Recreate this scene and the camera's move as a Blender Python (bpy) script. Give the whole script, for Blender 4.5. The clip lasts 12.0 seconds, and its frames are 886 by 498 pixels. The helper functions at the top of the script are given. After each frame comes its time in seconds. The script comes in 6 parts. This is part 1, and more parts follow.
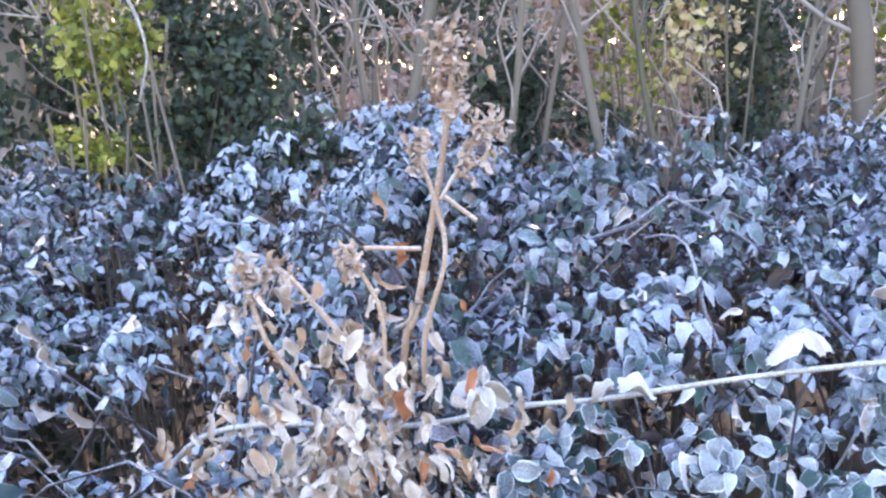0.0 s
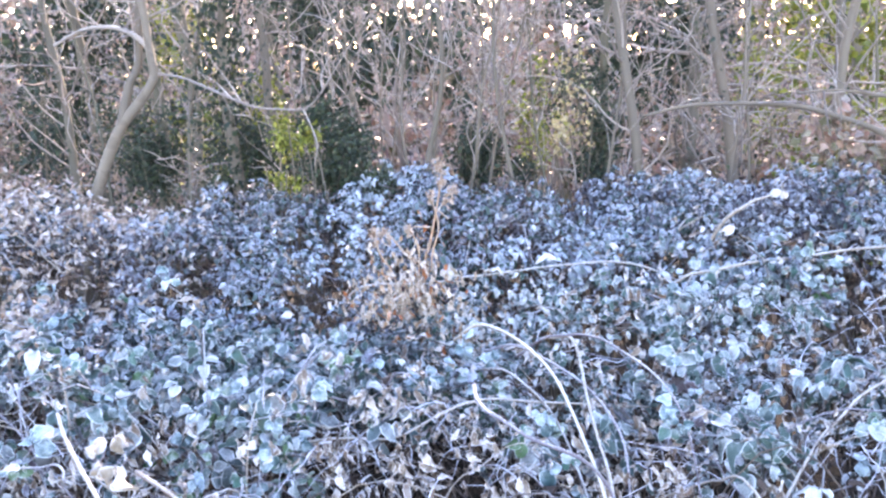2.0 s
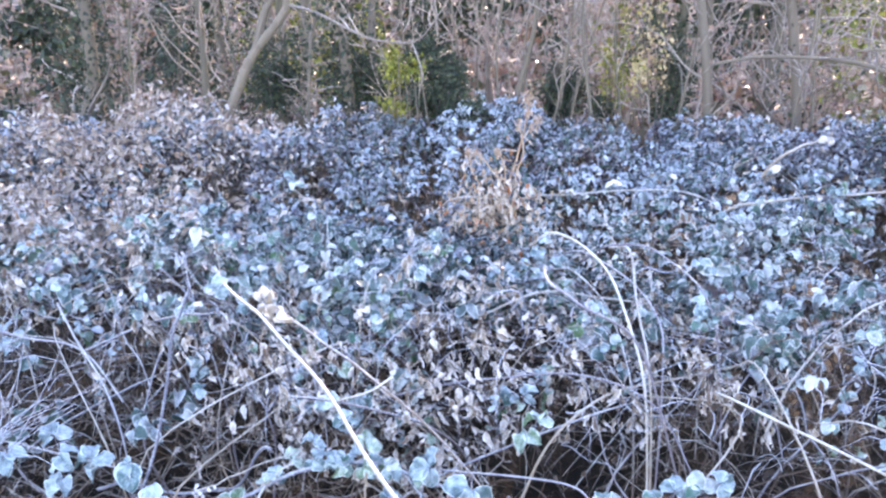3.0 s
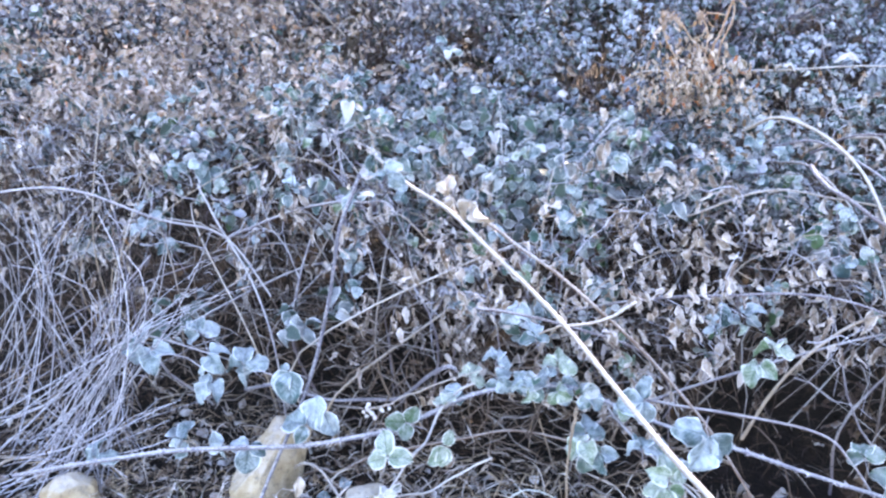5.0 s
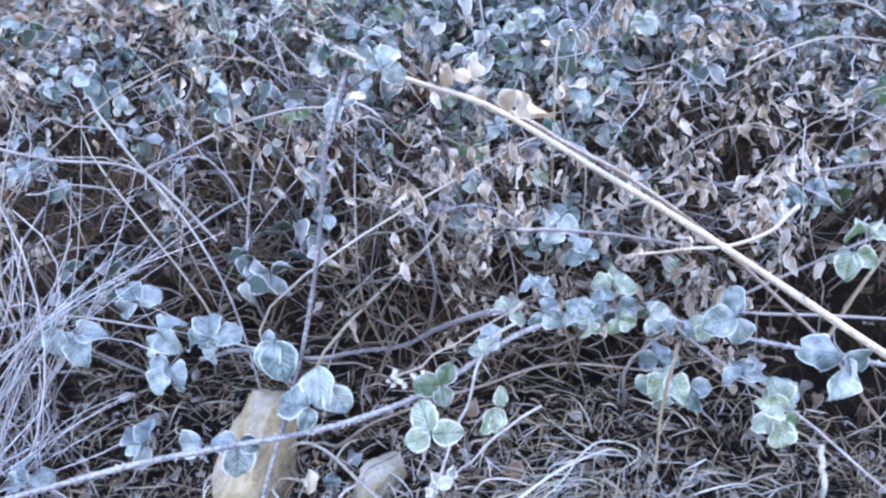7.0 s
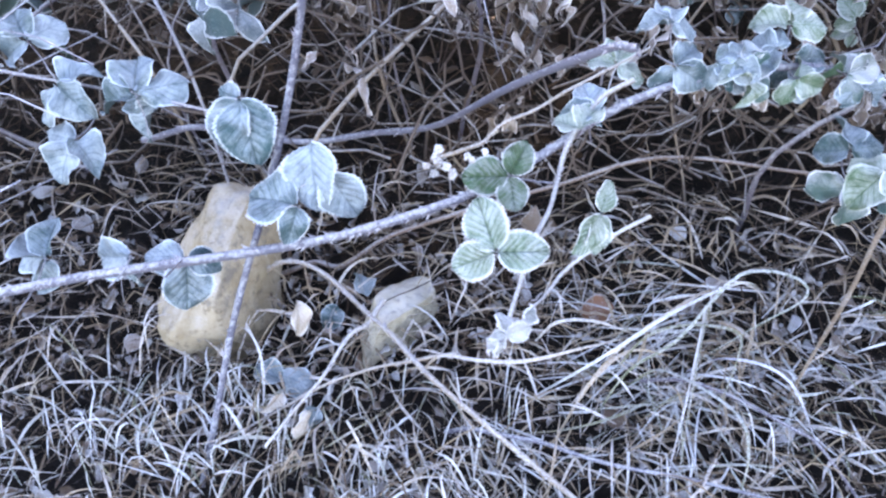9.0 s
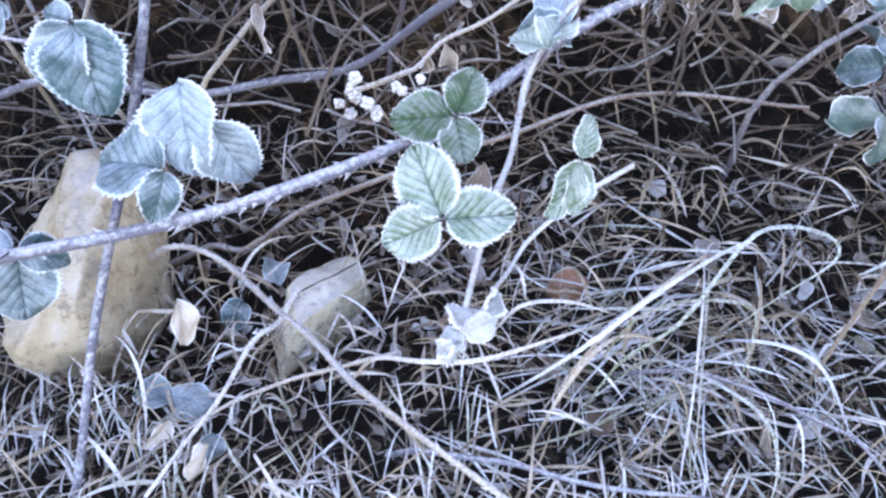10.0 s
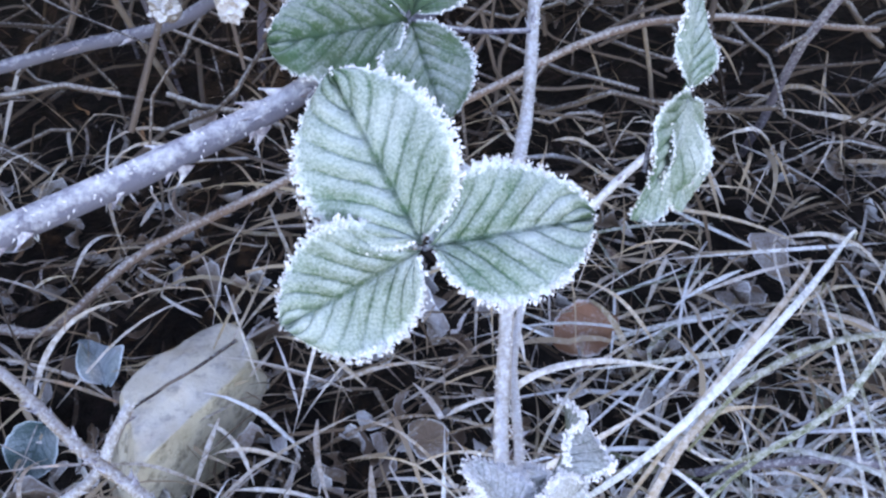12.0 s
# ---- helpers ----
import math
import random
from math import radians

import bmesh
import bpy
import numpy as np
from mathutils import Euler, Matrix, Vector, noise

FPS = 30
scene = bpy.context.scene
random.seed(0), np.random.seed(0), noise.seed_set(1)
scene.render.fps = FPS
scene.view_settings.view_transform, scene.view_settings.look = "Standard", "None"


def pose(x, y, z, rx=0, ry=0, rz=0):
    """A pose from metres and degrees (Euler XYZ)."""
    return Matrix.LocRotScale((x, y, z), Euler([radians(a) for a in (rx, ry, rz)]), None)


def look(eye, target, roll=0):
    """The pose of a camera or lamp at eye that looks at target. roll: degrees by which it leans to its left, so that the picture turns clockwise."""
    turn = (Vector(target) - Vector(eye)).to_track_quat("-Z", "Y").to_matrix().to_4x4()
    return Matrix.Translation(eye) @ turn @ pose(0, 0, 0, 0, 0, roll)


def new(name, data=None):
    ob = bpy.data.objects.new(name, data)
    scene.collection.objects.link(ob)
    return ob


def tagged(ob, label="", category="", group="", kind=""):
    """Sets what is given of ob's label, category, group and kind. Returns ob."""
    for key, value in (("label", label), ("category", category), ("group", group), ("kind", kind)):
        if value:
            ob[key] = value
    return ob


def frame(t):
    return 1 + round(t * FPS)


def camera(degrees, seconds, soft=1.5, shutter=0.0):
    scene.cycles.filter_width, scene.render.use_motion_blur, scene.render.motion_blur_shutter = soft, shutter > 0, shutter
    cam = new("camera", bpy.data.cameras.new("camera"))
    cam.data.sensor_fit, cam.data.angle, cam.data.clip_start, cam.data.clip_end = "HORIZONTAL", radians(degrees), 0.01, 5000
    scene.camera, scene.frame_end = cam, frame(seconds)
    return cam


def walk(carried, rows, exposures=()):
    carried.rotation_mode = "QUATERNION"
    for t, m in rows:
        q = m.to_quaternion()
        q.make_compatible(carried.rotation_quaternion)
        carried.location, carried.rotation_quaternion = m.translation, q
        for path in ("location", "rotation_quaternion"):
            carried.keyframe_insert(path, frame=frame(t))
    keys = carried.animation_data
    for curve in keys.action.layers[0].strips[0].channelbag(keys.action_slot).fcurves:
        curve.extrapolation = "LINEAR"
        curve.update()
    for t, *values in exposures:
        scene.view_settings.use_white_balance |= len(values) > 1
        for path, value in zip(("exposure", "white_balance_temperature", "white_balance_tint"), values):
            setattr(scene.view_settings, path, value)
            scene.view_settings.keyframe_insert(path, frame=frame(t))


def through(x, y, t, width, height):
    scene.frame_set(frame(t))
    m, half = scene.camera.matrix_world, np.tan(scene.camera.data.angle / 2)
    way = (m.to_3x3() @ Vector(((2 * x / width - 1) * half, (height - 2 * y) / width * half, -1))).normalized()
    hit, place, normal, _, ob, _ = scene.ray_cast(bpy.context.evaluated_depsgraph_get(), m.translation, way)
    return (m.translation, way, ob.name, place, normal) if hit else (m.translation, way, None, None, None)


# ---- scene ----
cam = camera(56.9, 12.0, soft=2.5, shutter=0.0)

# time, eye, target, roll
PATH = [
    (0.0, (0.3397, 2.5520, 1.3281), (0.0739, 4.4891, 0.9074), -4.20),
    (0.5, (0.3838, 2.2786, 1.3829), (0.1180, 4.2183, 0.9744), -3.79),
    (1.0, (0.4409, 1.9241, 1.4539), (0.1716, 3.8596, 1.0281), -3.65),
    (1.5, (0.5238, 1.4097, 1.5570), (0.2583, 3.3480, 1.1415), -3.74),
    (2.0, (0.6446, 0.6604, 1.7071), (0.3575, 2.5876, 1.2562), -3.46),
    (2.5, (0.7290, 0.1370, 1.8120), (0.3540, 2.0270, 1.2750), -1.20),
    (2.7, (0.7270, 0.1260, 1.7870), (0.2810, 1.9950, 1.2340), -1.70),
    (4.3, (0.4220, 0.2680, 1.7170), (-0.0220, 2.0350, 0.8920), 0.70),
    (4.5, (0.3810, 0.3140, 1.6930), (-0.0990, 2.0630, 0.8510), 0.80),
    (5.0, (0.2940, 0.4470, 1.6530), (-0.3490, 2.1280, 0.7820), -1.50),
    (5.5, (0.2690, 0.6460, 1.5830), (-0.4190, 2.2990, 0.6910), -4.50),
    (6.0, (0.2030, 0.7060, 1.5300), (-0.4410, 2.3050, 0.5170), -2.90),
    (6.5, (0.0570, 0.7380, 1.5020), (-0.5130, 2.3550, 0.4720), -3.60),
    (7.0, (-0.1350, 0.7960, 1.4950), (-0.4620, 2.4200, 0.3740), -3.90),
    (7.5, (-0.2750, 0.8540, 1.4700), (-0.5020, 2.4110, 0.2350), -0.60),
    (7.7, (-0.2850, 0.8970, 1.4340), (-0.5060, 2.3910, 0.1230), 0.20),
    (9.3, (-0.3270, 1.2630, 0.9500), (-0.6150, 2.5860, -0.5220), -3.10),
    (9.5, (-0.3340, 1.3040, 0.9010), (-0.5590, 2.6170, -0.5900), -3.10),
    (10.0, (-0.3450, 1.3690, 0.8470), (-0.4720, 2.6950, -0.6450), -0.90),
    (10.5, (-0.3510, 1.4390, 0.7690), (-0.3750, 2.7180, -0.7690), 0.80),
    (11.0, (-0.3860, 1.5200, 0.6660), (-0.2930, 2.7820, -0.8830), 4.60),
    (11.5, (-0.3920, 1.5940, 0.6090), (-0.2740, 2.8990, -0.9020), 2.40),
    (12.0, (-0.4000, 1.6450, 0.5630), (-0.2730, 3.0040, -0.8990), 0.80),
]
walk(cam, [(t, look(eye, target, roll)) for t, eye, target, roll in PATH],
     exposures=[(0.0, 3.16, 7000, 27), (1.2, 3.41, 7080, 27), (2.7, 3.3, 7050, 28), (4.3, 3.15, 7400, 28), (6.0, 3.0, 7450, 28), (7.7, 2.93, 7750, 29), (9.5, 3.0, 7700, 31), (10.5, 2.92, 7800, 31), (11.5, 2.65, 7650, 30), (12.0, 2.65, 7600, 30)])

# ---- light: low winter sun behind the wood, blue open sky over the verge ----
SUN_AZ, SUN_EL = radians(6), radians(20)      # azimuth east of +y, elevation
world = bpy.data.worlds.new("world")
scene.world = world
world.use_nodes = True
wn = world.node_tree.nodes
wl = world.node_tree.links
sky = wn.new("ShaderNodeTexSky")
sky.sky_type = "NISHITA"
sky.sun_disc = False
sky.sun_elevation = SUN_EL
sky.sun_rotation = SUN_AZ
wl.new(sky.outputs[0], wn["Background"].inputs[0])
wn["Background"].inputs[1].default_value = 0.15

sun = new("sun", bpy.data.lights.new("sun", "SUN"))
sun.data.energy = 2.4
sun.data.angle = radians(0.6)
sun.data.color = (1.0, 0.86, 0.68)
way = Vector((math.sin(SUN_AZ) * math.cos(SUN_EL), math.cos(SUN_AZ) * math.cos(SUN_EL), math.sin(SUN_EL)))
sun.matrix_world = look(way * 30, (0, 0, 0))

R = np.random.RandomState(7)


# ---- materials ----
class Mat:
    """A small wrapper to write node materials in few lines."""

    def __init__(self, name, rough=0.8, spec=0.3):
        self.m = bpy.data.materials.new(name)
        self.m.use_nodes = True
        self.t = self.m.node_tree
        self.b = self.t.nodes["Principled BSDF"]
        self.b.inputs["Roughness"].default_value = rough
        self.b.inputs["Specular IOR Level"].default_value = spec

    def node(self, kind, **sets):
        n = self.t.nodes.new("ShaderNode" + kind)
        for k, v in sets.items():
            setattr(n, k, v)
        return n

    def link(self, a, b):
        self.t.links.new(a, b)

    def put(self, sock, v):
        if isinstance(v, bpy.types.NodeSocket):
            self.link(v, sock)
        else:
            sock.default_value = v

    def math(self, op, a, b=0.0, clamp=False):
        n = self.node("Math", operation=op, use_clamp=clamp)
        self.put(n.inputs[0], a)
        self.put(n.inputs[1], b)
        return n.outputs[0]

    def mix(self, f, a, b):
        n = self.node("Mix", data_type="RGBA")
        self.put(n.inputs[0], f)
        self.put(n.inputs[6], a if not isinstance(a, tuple) else (*a, 1))
        self.put(n.inputs[7], b if not isinstance(b, tuple) else (*b, 1))
        return n.outputs[2]

    def span(self, v, lo, hi, to_lo=0.0, to_hi=1.0):
        n = self.node("MapRange")
        n.clamp = True
        for i, x in enumerate((v, lo, hi, to_lo, to_hi)):
            self.put(n.inputs[i], x)
        return n.outputs[0]

    def ramp(self, v, stops):
        n = self.node("ValToRGB")
        e = n.color_ramp.elements
        while len(e) < len(stops):
            e.new(0.5)
        for el, (p, c) in zip(e, stops):
            el.position = p
            el.color = (*c, 1)
        self.put(n.inputs[0], v)
        return n.outputs[0]

    def noise(self, scale, detail=3.0, rough=0.6, vec=None):
        n = self.node("TexNoise")
        n.inputs["Scale"].default_value = scale
        n.inputs["Detail"].default_value = detail
        n.inputs["Roughness"].default_value = rough
        self.link(vec if vec is not None else self.place(), n.inputs["Vector"])
        return n.outputs["Fac"]

    def place(self):
        return self.node("NewGeometry").outputs["Position"]

    def island(self):
        """A random number for each piece: its mesh island and its object together."""
        return self.math("FRACT", self.math("ADD", self.node("NewGeometry").outputs["Random Per Island"], self.node("ObjectInfo").outputs["Random"]))

    def up(self):
        n = self.node("SeparateXYZ")
        self.link(self.node("NewGeometry").outputs["Normal"], n.inputs[0])
        return n.outputs[2]

    def bump(self, h, strength=0.4, dist=0.002):
        n = self.node("Bump")
        n.inputs["Strength"].default_value = strength
        n.inputs["Distance"].default_value = dist
        self.put(n.inputs["Height"], h)
        self.link(n.outputs[0], self.b.inputs["Normal"])

    def colour(self, c):
        self.put(self.b.inputs["Base Color"], c if not isinstance(c, tuple) else (*c, 1))
        return self.m


FROST = (0.80, 0.86, 0.93)


def leaf_material(name, greens, frost_lo, frost_hi, frost=FROST, vein=0.1, fuzz=60, through=0.0, rim_at=0.86, stray_by=0.35, rim_by=0.5, drift=0.0, other=None, ribs=8.0, grain=0.9, shade=-0.22):
    """Leaf with a midrib and side veins along its own u, v; rime gathers at the rim, on the upper side and between the
    veins. shade darkens what faces sideways or down, painting lit tops.
    """
    m = Mat(name, rough=0.75, spec=0.25)
    uv = m.node("UVMap").outputs[0]
    s = m.node("SeparateXYZ")
    m.link(uv, s.inputs[0])
    u = s.outputs[0]
    v = m.math("ABSOLUTE", m.math("SUBTRACT", m.math("MULTIPLY", s.outputs[1], 2.0), 1.0))
    stray = m.math("MULTIPLY", m.math("SUBTRACT", m.noise(90, 2), 0.5), stray_by)
    side = m.math("PINGPONG", m.math("ADD", stray, m.math("SUBTRACT", m.math("MULTIPLY", u, ribs), m.math("MULTIPLY", v, ribs * 0.35))), 0.5)
    groove = m.math("MAXIMUM", m.math("MULTIPLY", m.span(side, 0.01, 0.13, 1, 0), m.span(v, 0.5, 0.95, 1, 0.2)), m.span(v, 0.02, 0.06, 1, 0))
    base = m.ramp(m.island(), greens)
    base = m.mix(m.span(m.noise(35, 3), 0.35, 0.7, 0, 0.35), base, (0.09, 0.075, 0.055))
    if other:
        base = m.mix(m.span(m.noise(1.5, 3), 0.48, 0.6, 0, 0.8), base, other)
    dust = m.noise(fuzz * 6, 4, 0.75)
    patch = m.noise(fuzz * 0.35, 2)
    cover = m.math("ADD", m.span(m.island(), 0, 1, frost_lo, frost_hi), m.math("MULTIPLY", m.math("SUBTRACT", dust, 0.5), grain))
    cover = m.math("ADD", cover, m.math("MULTIPLY", m.math("SUBTRACT", patch, 0.5), 0.9))
    cover = m.math("ADD", cover, m.span(m.up(), -0.2, 0.8, shade, 0.1))
    if drift:
        cover = m.math("ADD", cover, m.math("MULTIPLY", m.math("SUBTRACT", m.noise(1.9, 3), 0.5), drift))
    cover = m.math("SUBTRACT", cover, m.math("MULTIPLY", groove, vein))
    rim = m.span(m.math("ADD", v, m.math("MULTIPLY", m.math("SUBTRACT", dust, 0.5), 0.2)), rim_at, rim_at + 0.1)
    cover = m.math("ADD", cover, m.math("MULTIPLY", rim, rim_by), True)
    if through:
        m.b.inputs["Transmission Weight"].default_value = 0.0
        m.b.inputs["Subsurface Weight"].default_value = through
        m.b.inputs["Subsurface Radius"].default_value = (0.004, 0.006, 0.002)
    m.put(m.b.inputs["Roughness"], m.span(cover, 0, 1, 0.55, 0.9))
    h = m.math("ADD", m.math("MULTIPLY", dust, 0.5), m.math("MULTIPLY", groove, -4.0 * vein))
    m.bump(h, 0.6, 0.0015)
    return m.colour(m.mix(cover, base, frost))


def stem_material(name, stops, frost_amount, scale=90, vary=0.2, speckle=2.2, frost=FROST):
    m = Mat(name, rough=0.8)
    base = m.ramp(m.math("FRACT", m.math("ADD", m.island(), m.math("MULTIPLY", m.noise(14, 2), 0.25))), stops)
    grain = m.noise(scale * 4, 4, 0.75)
    cover = m.math("ADD", m.span(m.up(), -0.5, 0.9, -0.35, 0.35), m.span(m.math("FRACT", m.math("MULTIPLY", m.island(), 7.0)), 0, 1, frost_amount - vary, frost_amount + vary))
    cover = m.math("ADD", cover, m.math("MULTIPLY", m.math("SUBTRACT", grain, 0.5), speckle))
    cover = m.math("ADD", cover, m.math("MULTIPLY", m.math("SUBTRACT", m.noise(18, 2), 0.5), 0.8), True)
    m.bump(grain, 0.7, 0.002)
    return m.colour(m.mix(cover, base, frost))


# shade=-0.38 thins rime below, painting lit tops and dark sides on leaf domes.
M_LEAF = leaf_material("frosted_bramble_leaf", [(0.0, (0.04, 0.07, 0.055)), (0.2, (0.055, 0.115, 0.11)), (0.45, (0.09, 0.12, 0.15)), (0.7, (0.095, 0.085, 0.125)), (0.86, (0.11, 0.07, 0.10)), (1.0, (0.17, 0.13, 0.11))], 0.06, 0.46, frost=(0.66, 0.77, 0.92), drift=1.2, other=(0.11, 0.085, 0.105), rim_by=0.25, rim_at=0.8, grain=1.1, shade=-0.38)
M_LEAFNEAR = leaf_material("frosted_teal_grey_leaf", [(0.0, (0.035, 0.075, 0.06)), (0.25, (0.05, 0.115, 0.11)), (0.55, (0.08, 0.13, 0.155)), (0.8, (0.10, 0.12, 0.15)), (1.0, (0.16, 0.14, 0.12))], -0.26, 0.42, frost=(0.79, 0.86, 0.91), drift=1.2, other=(0.06, 0.10, 0.10), rim_by=0.6, rim_at=0.8, grain=1.0)
M_HERO = leaf_material("frosted_green_leaf", [(0.0, (0.06, 0.155, 0.085)), (1.0, (0.085, 0.18, 0.10))], 0.26, 0.38, frost=(0.74, 0.83, 0.85), vein=0.24, fuzz=150, rim_at=0.84, ribs=6.5, grain=1.2)
M_GREEN = leaf_material("dark_green_frosted_leaf", [(0.0, (0.045, 0.12, 0.06)), (1.0, (0.06, 0.14, 0.07))], -0.02, 0.14, vein=0.12, fuzz=120, rim_at=0.88, ribs=6.5, rim_by=0.6)
M_TEAL = leaf_material("frosted_teal_leaf", [(0.0, (0.05, 0.15, 0.13)), (0.5, (0.07, 0.15, 0.15)), (1.0, (0.10, 0.16, 0.15))], 0.04, 0.38, vein=0.08, fuzz=90, rim_at=0.88, ribs=6.5, grain=0.7, rim_by=0.85)
M_BLUE = leaf_material("frosted_grey_leaf", [(0.0, (0.04, 0.11, 0.125)), (1.0, (0.065, 0.12, 0.15))], 0.12, 0.46, frost=(0.66, 0.80, 0.91), vein=0.18, fuzz=140, rim_at=0.88, ribs=6.5, grain=1.1, rim_by=0.7)
M_DEAD = leaf_material("withered_frosted_leaf", [(0.0, (0.16, 0.115, 0.10)), (0.5, (0.33, 0.27, 0.225)), (0.8, (0.22, 0.16, 0.13)), (1.0, (0.10, 0.07, 0.065))], 0.0, 0.55, frost=(0.88, 0.87, 0.89), drift=0.9, rim_by=0.75, rim_at=0.82)
M_BUFF = leaf_material("buff_withered_leaf", [(0.0, (0.28, 0.21, 0.18)), (0.4, (0.42, 0.35, 0.30)), (0.7, (0.19, 0.14, 0.16)), (0.9, (0.36, 0.26, 0.20)), (1.0, (0.36, 0.16, 0.07))], -0.15, 0.45, frost=(0.90, 0.87, 0.86))
M_ORANGE = leaf_material("orange_dead_leaf", [(0.0, (0.46, 0.15, 0.06)), (0.12, (0.42, 0.24, 0.13)), (0.3, (0.40, 0.30, 0.23)), (0.7, (0.48, 0.38, 0.30)), (1.0, (0.22, 0.14, 0.10))], -0.1, 0.6, frost=(0.88, 0.80, 0.74))
# Browns kept dark so the colour itself carries the thicket's inner shade.
M_UNDER = leaf_material("shade_dark_dead_leaf", [(0.0, (0.045, 0.033, 0.034)), (0.6, (0.10, 0.072, 0.066)), (1.0, (0.17, 0.12, 0.095))], -0.6, 0.1)
M_UNDERLEAF = leaf_material("brown_litter_leaf", [(0.0, (0.14, 0.10, 0.08)), (0.5, (0.26, 0.19, 0.145)), (1.0, (0.07, 0.05, 0.045))], -0.25, 0.45)
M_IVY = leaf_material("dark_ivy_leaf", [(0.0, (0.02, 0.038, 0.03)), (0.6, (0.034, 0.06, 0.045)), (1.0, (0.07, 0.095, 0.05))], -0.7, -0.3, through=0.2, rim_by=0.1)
# Sunlight through the leaves is painted into the next two base colours.
M_LIT = leaf_material("sun_painted_green_leaf", [(0.0, (0.10, 0.13, 0.022)), (0.5, (0.20, 0.23, 0.04)), (1.0, (0.40, 0.38, 0.08))], -0.7, -0.3, through=0.3, rim_by=0.1)
M_PALELIT = leaf_material("sun_painted_straw_leaf", [(0.0, (0.55, 0.42, 0.20)), (0.6, (0.62, 0.52, 0.34)), (1.0, (0.35, 0.34, 0.10))], -0.4, 0.1, through=0.4, rim_by=0.1)
# Rust palette pushed to pale pinkish tan, painting the wood's haze into it.
M_RUST = leaf_material("haze_tinted_rusty_leaf", [(0.0, (0.36, 0.22, 0.17)), (0.4, (0.48, 0.36, 0.29)), (0.65, (0.32, 0.25, 0.23)), (0.85, (0.13, 0.14, 0.07)), (1.0, (0.28, 0.20, 0.17))], -0.4, 0.15, frost=(0.7, 0.66, 0.64), through=0.3)
M_CANE = stem_material("frosted_cane_bark", [(0.0, (0.13, 0.11, 0.135)), (0.5, (0.14, 0.135, 0.18)), (1.0, (0.20, 0.18, 0.215))], 0.03)
M_MAUVE = stem_material("mauve_cane_bark", [(0.0, (0.12, 0.125, 0.175)), (1.0, (0.16, 0.165, 0.215))], -0.02, 40, 0.1, 1.9)
M_FROSTCANE = stem_material("white_rimed_cane", [(0.0, (0.24, 0.20, 0.17)), (1.0, (0.32, 0.28, 0.25))], 0.36, 90, 0.12)
M_THORN = stem_material("pale_frosted_thorn", [(0.0, (0.20, 0.18, 0.23)), (1.0, (0.30, 0.27, 0.32))], 0.12, 90, 0.2, 2.4)
M_BROWNCANE = stem_material("brown_cane_bark", [(0.0, (0.16, 0.11, 0.09)), (1.0, (0.24, 0.18, 0.155))], -0.15, 90, 0.15)
# Browns taken darker to put the shade of the hollow into the twigs.
M_HOLLOW = stem_material("hollow_shade_twig", [(0.0, (0.07, 0.055, 0.048)), (0.5, (0.17, 0.135, 0.115)), (1.0, (0.11, 0.09, 0.08))], -0.25, 90, 0.35)
M_PALE = stem_material("pale_dry_cane", [(0.0, (0.24, 0.19, 0.15)), (0.5, (0.35, 0.29, 0.23)), (1.0, (0.28, 0.24, 0.21))], 0.1, 90, 0.15)
# Brown stops lowered to carry part of the thicket's inner shade.
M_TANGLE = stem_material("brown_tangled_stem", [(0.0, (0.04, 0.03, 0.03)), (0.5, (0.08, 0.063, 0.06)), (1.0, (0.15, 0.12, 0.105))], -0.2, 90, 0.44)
M_GRASS = stem_material("dead_grass", [(0.0, (0.065, 0.046, 0.035)), (0.35, (0.19, 0.14, 0.10)), (0.7, (0.37, 0.29, 0.215)), (1.0, (0.06, 0.045, 0.035))], -0.32, 60, 0.46, frost=(0.80, 0.83, 0.88))
M_RIME = stem_material("rimed_grass", [(0.0, (0.24, 0.22, 0.15)), (0.5, (0.12, 0.15, 0.09)), (0.75, (0.38, 0.32, 0.25)), (1.0, (0.22, 0.18, 0.14))], 0.24, 60, 0.42)
# Blue-violet of the shade is mixed into both stem and rime colours.
M_WHITEREED = stem_material("shade_blue_rimed_reed", [(0.0, (0.22, 0.21, 0.24)), (1.0, (0.15, 0.16, 0.20))], 0.36, 60, 0.3, frost=(0.74, 0.80, 0.95))
# Near-black stops paint the shade of gaps and hollow onto low litter.
M_GAPDARK = stem_material("gap_shade_litter", [(0.0, (0.014, 0.010, 0.010)), (0.5, (0.04, 0.028, 0.022)), (1.0, (0.13, 0.095, 0.07))], -0.6, 60, 0.42)
M_STRAW = stem_material("frosted_straw", [(0.0, (0.31, 0.245, 0.18)), (0.6, (0.45, 0.37, 0.28)), (1.0, (0.25, 0.21, 0.15))], -0.1, 60, 0.5, frost=(0.82, 0.84, 0.88))
# Dry brown warmed to pinkish tan, painting the low sun onto the stalks.
M_STALK = stem_material("sun_tinted_dry_stalk", [(0.0, (0.36, 0.23, 0.15)), (1.0, (0.48, 0.33, 0.22))], 0.1)
M_BARK = stem_material("grey_bark", [(0.0, (0.18, 0.15, 0.12)), (0.35, (0.16, 0.135, 0.11)), (0.7, (0.115, 0.11, 0.08)), (1.0, (0.215, 0.18, 0.145))], -0.4, 8)
# Grey-brown leaned towards mauve to put the haze of the wood into twigs.
M_TWIG = stem_material("grey_brown_twig", [(0.0, (0.16, 0.135, 0.125)), (0.5, (0.27, 0.23, 0.21)), (1.0, (0.38, 0.33, 0.30))], -0.3, 20)


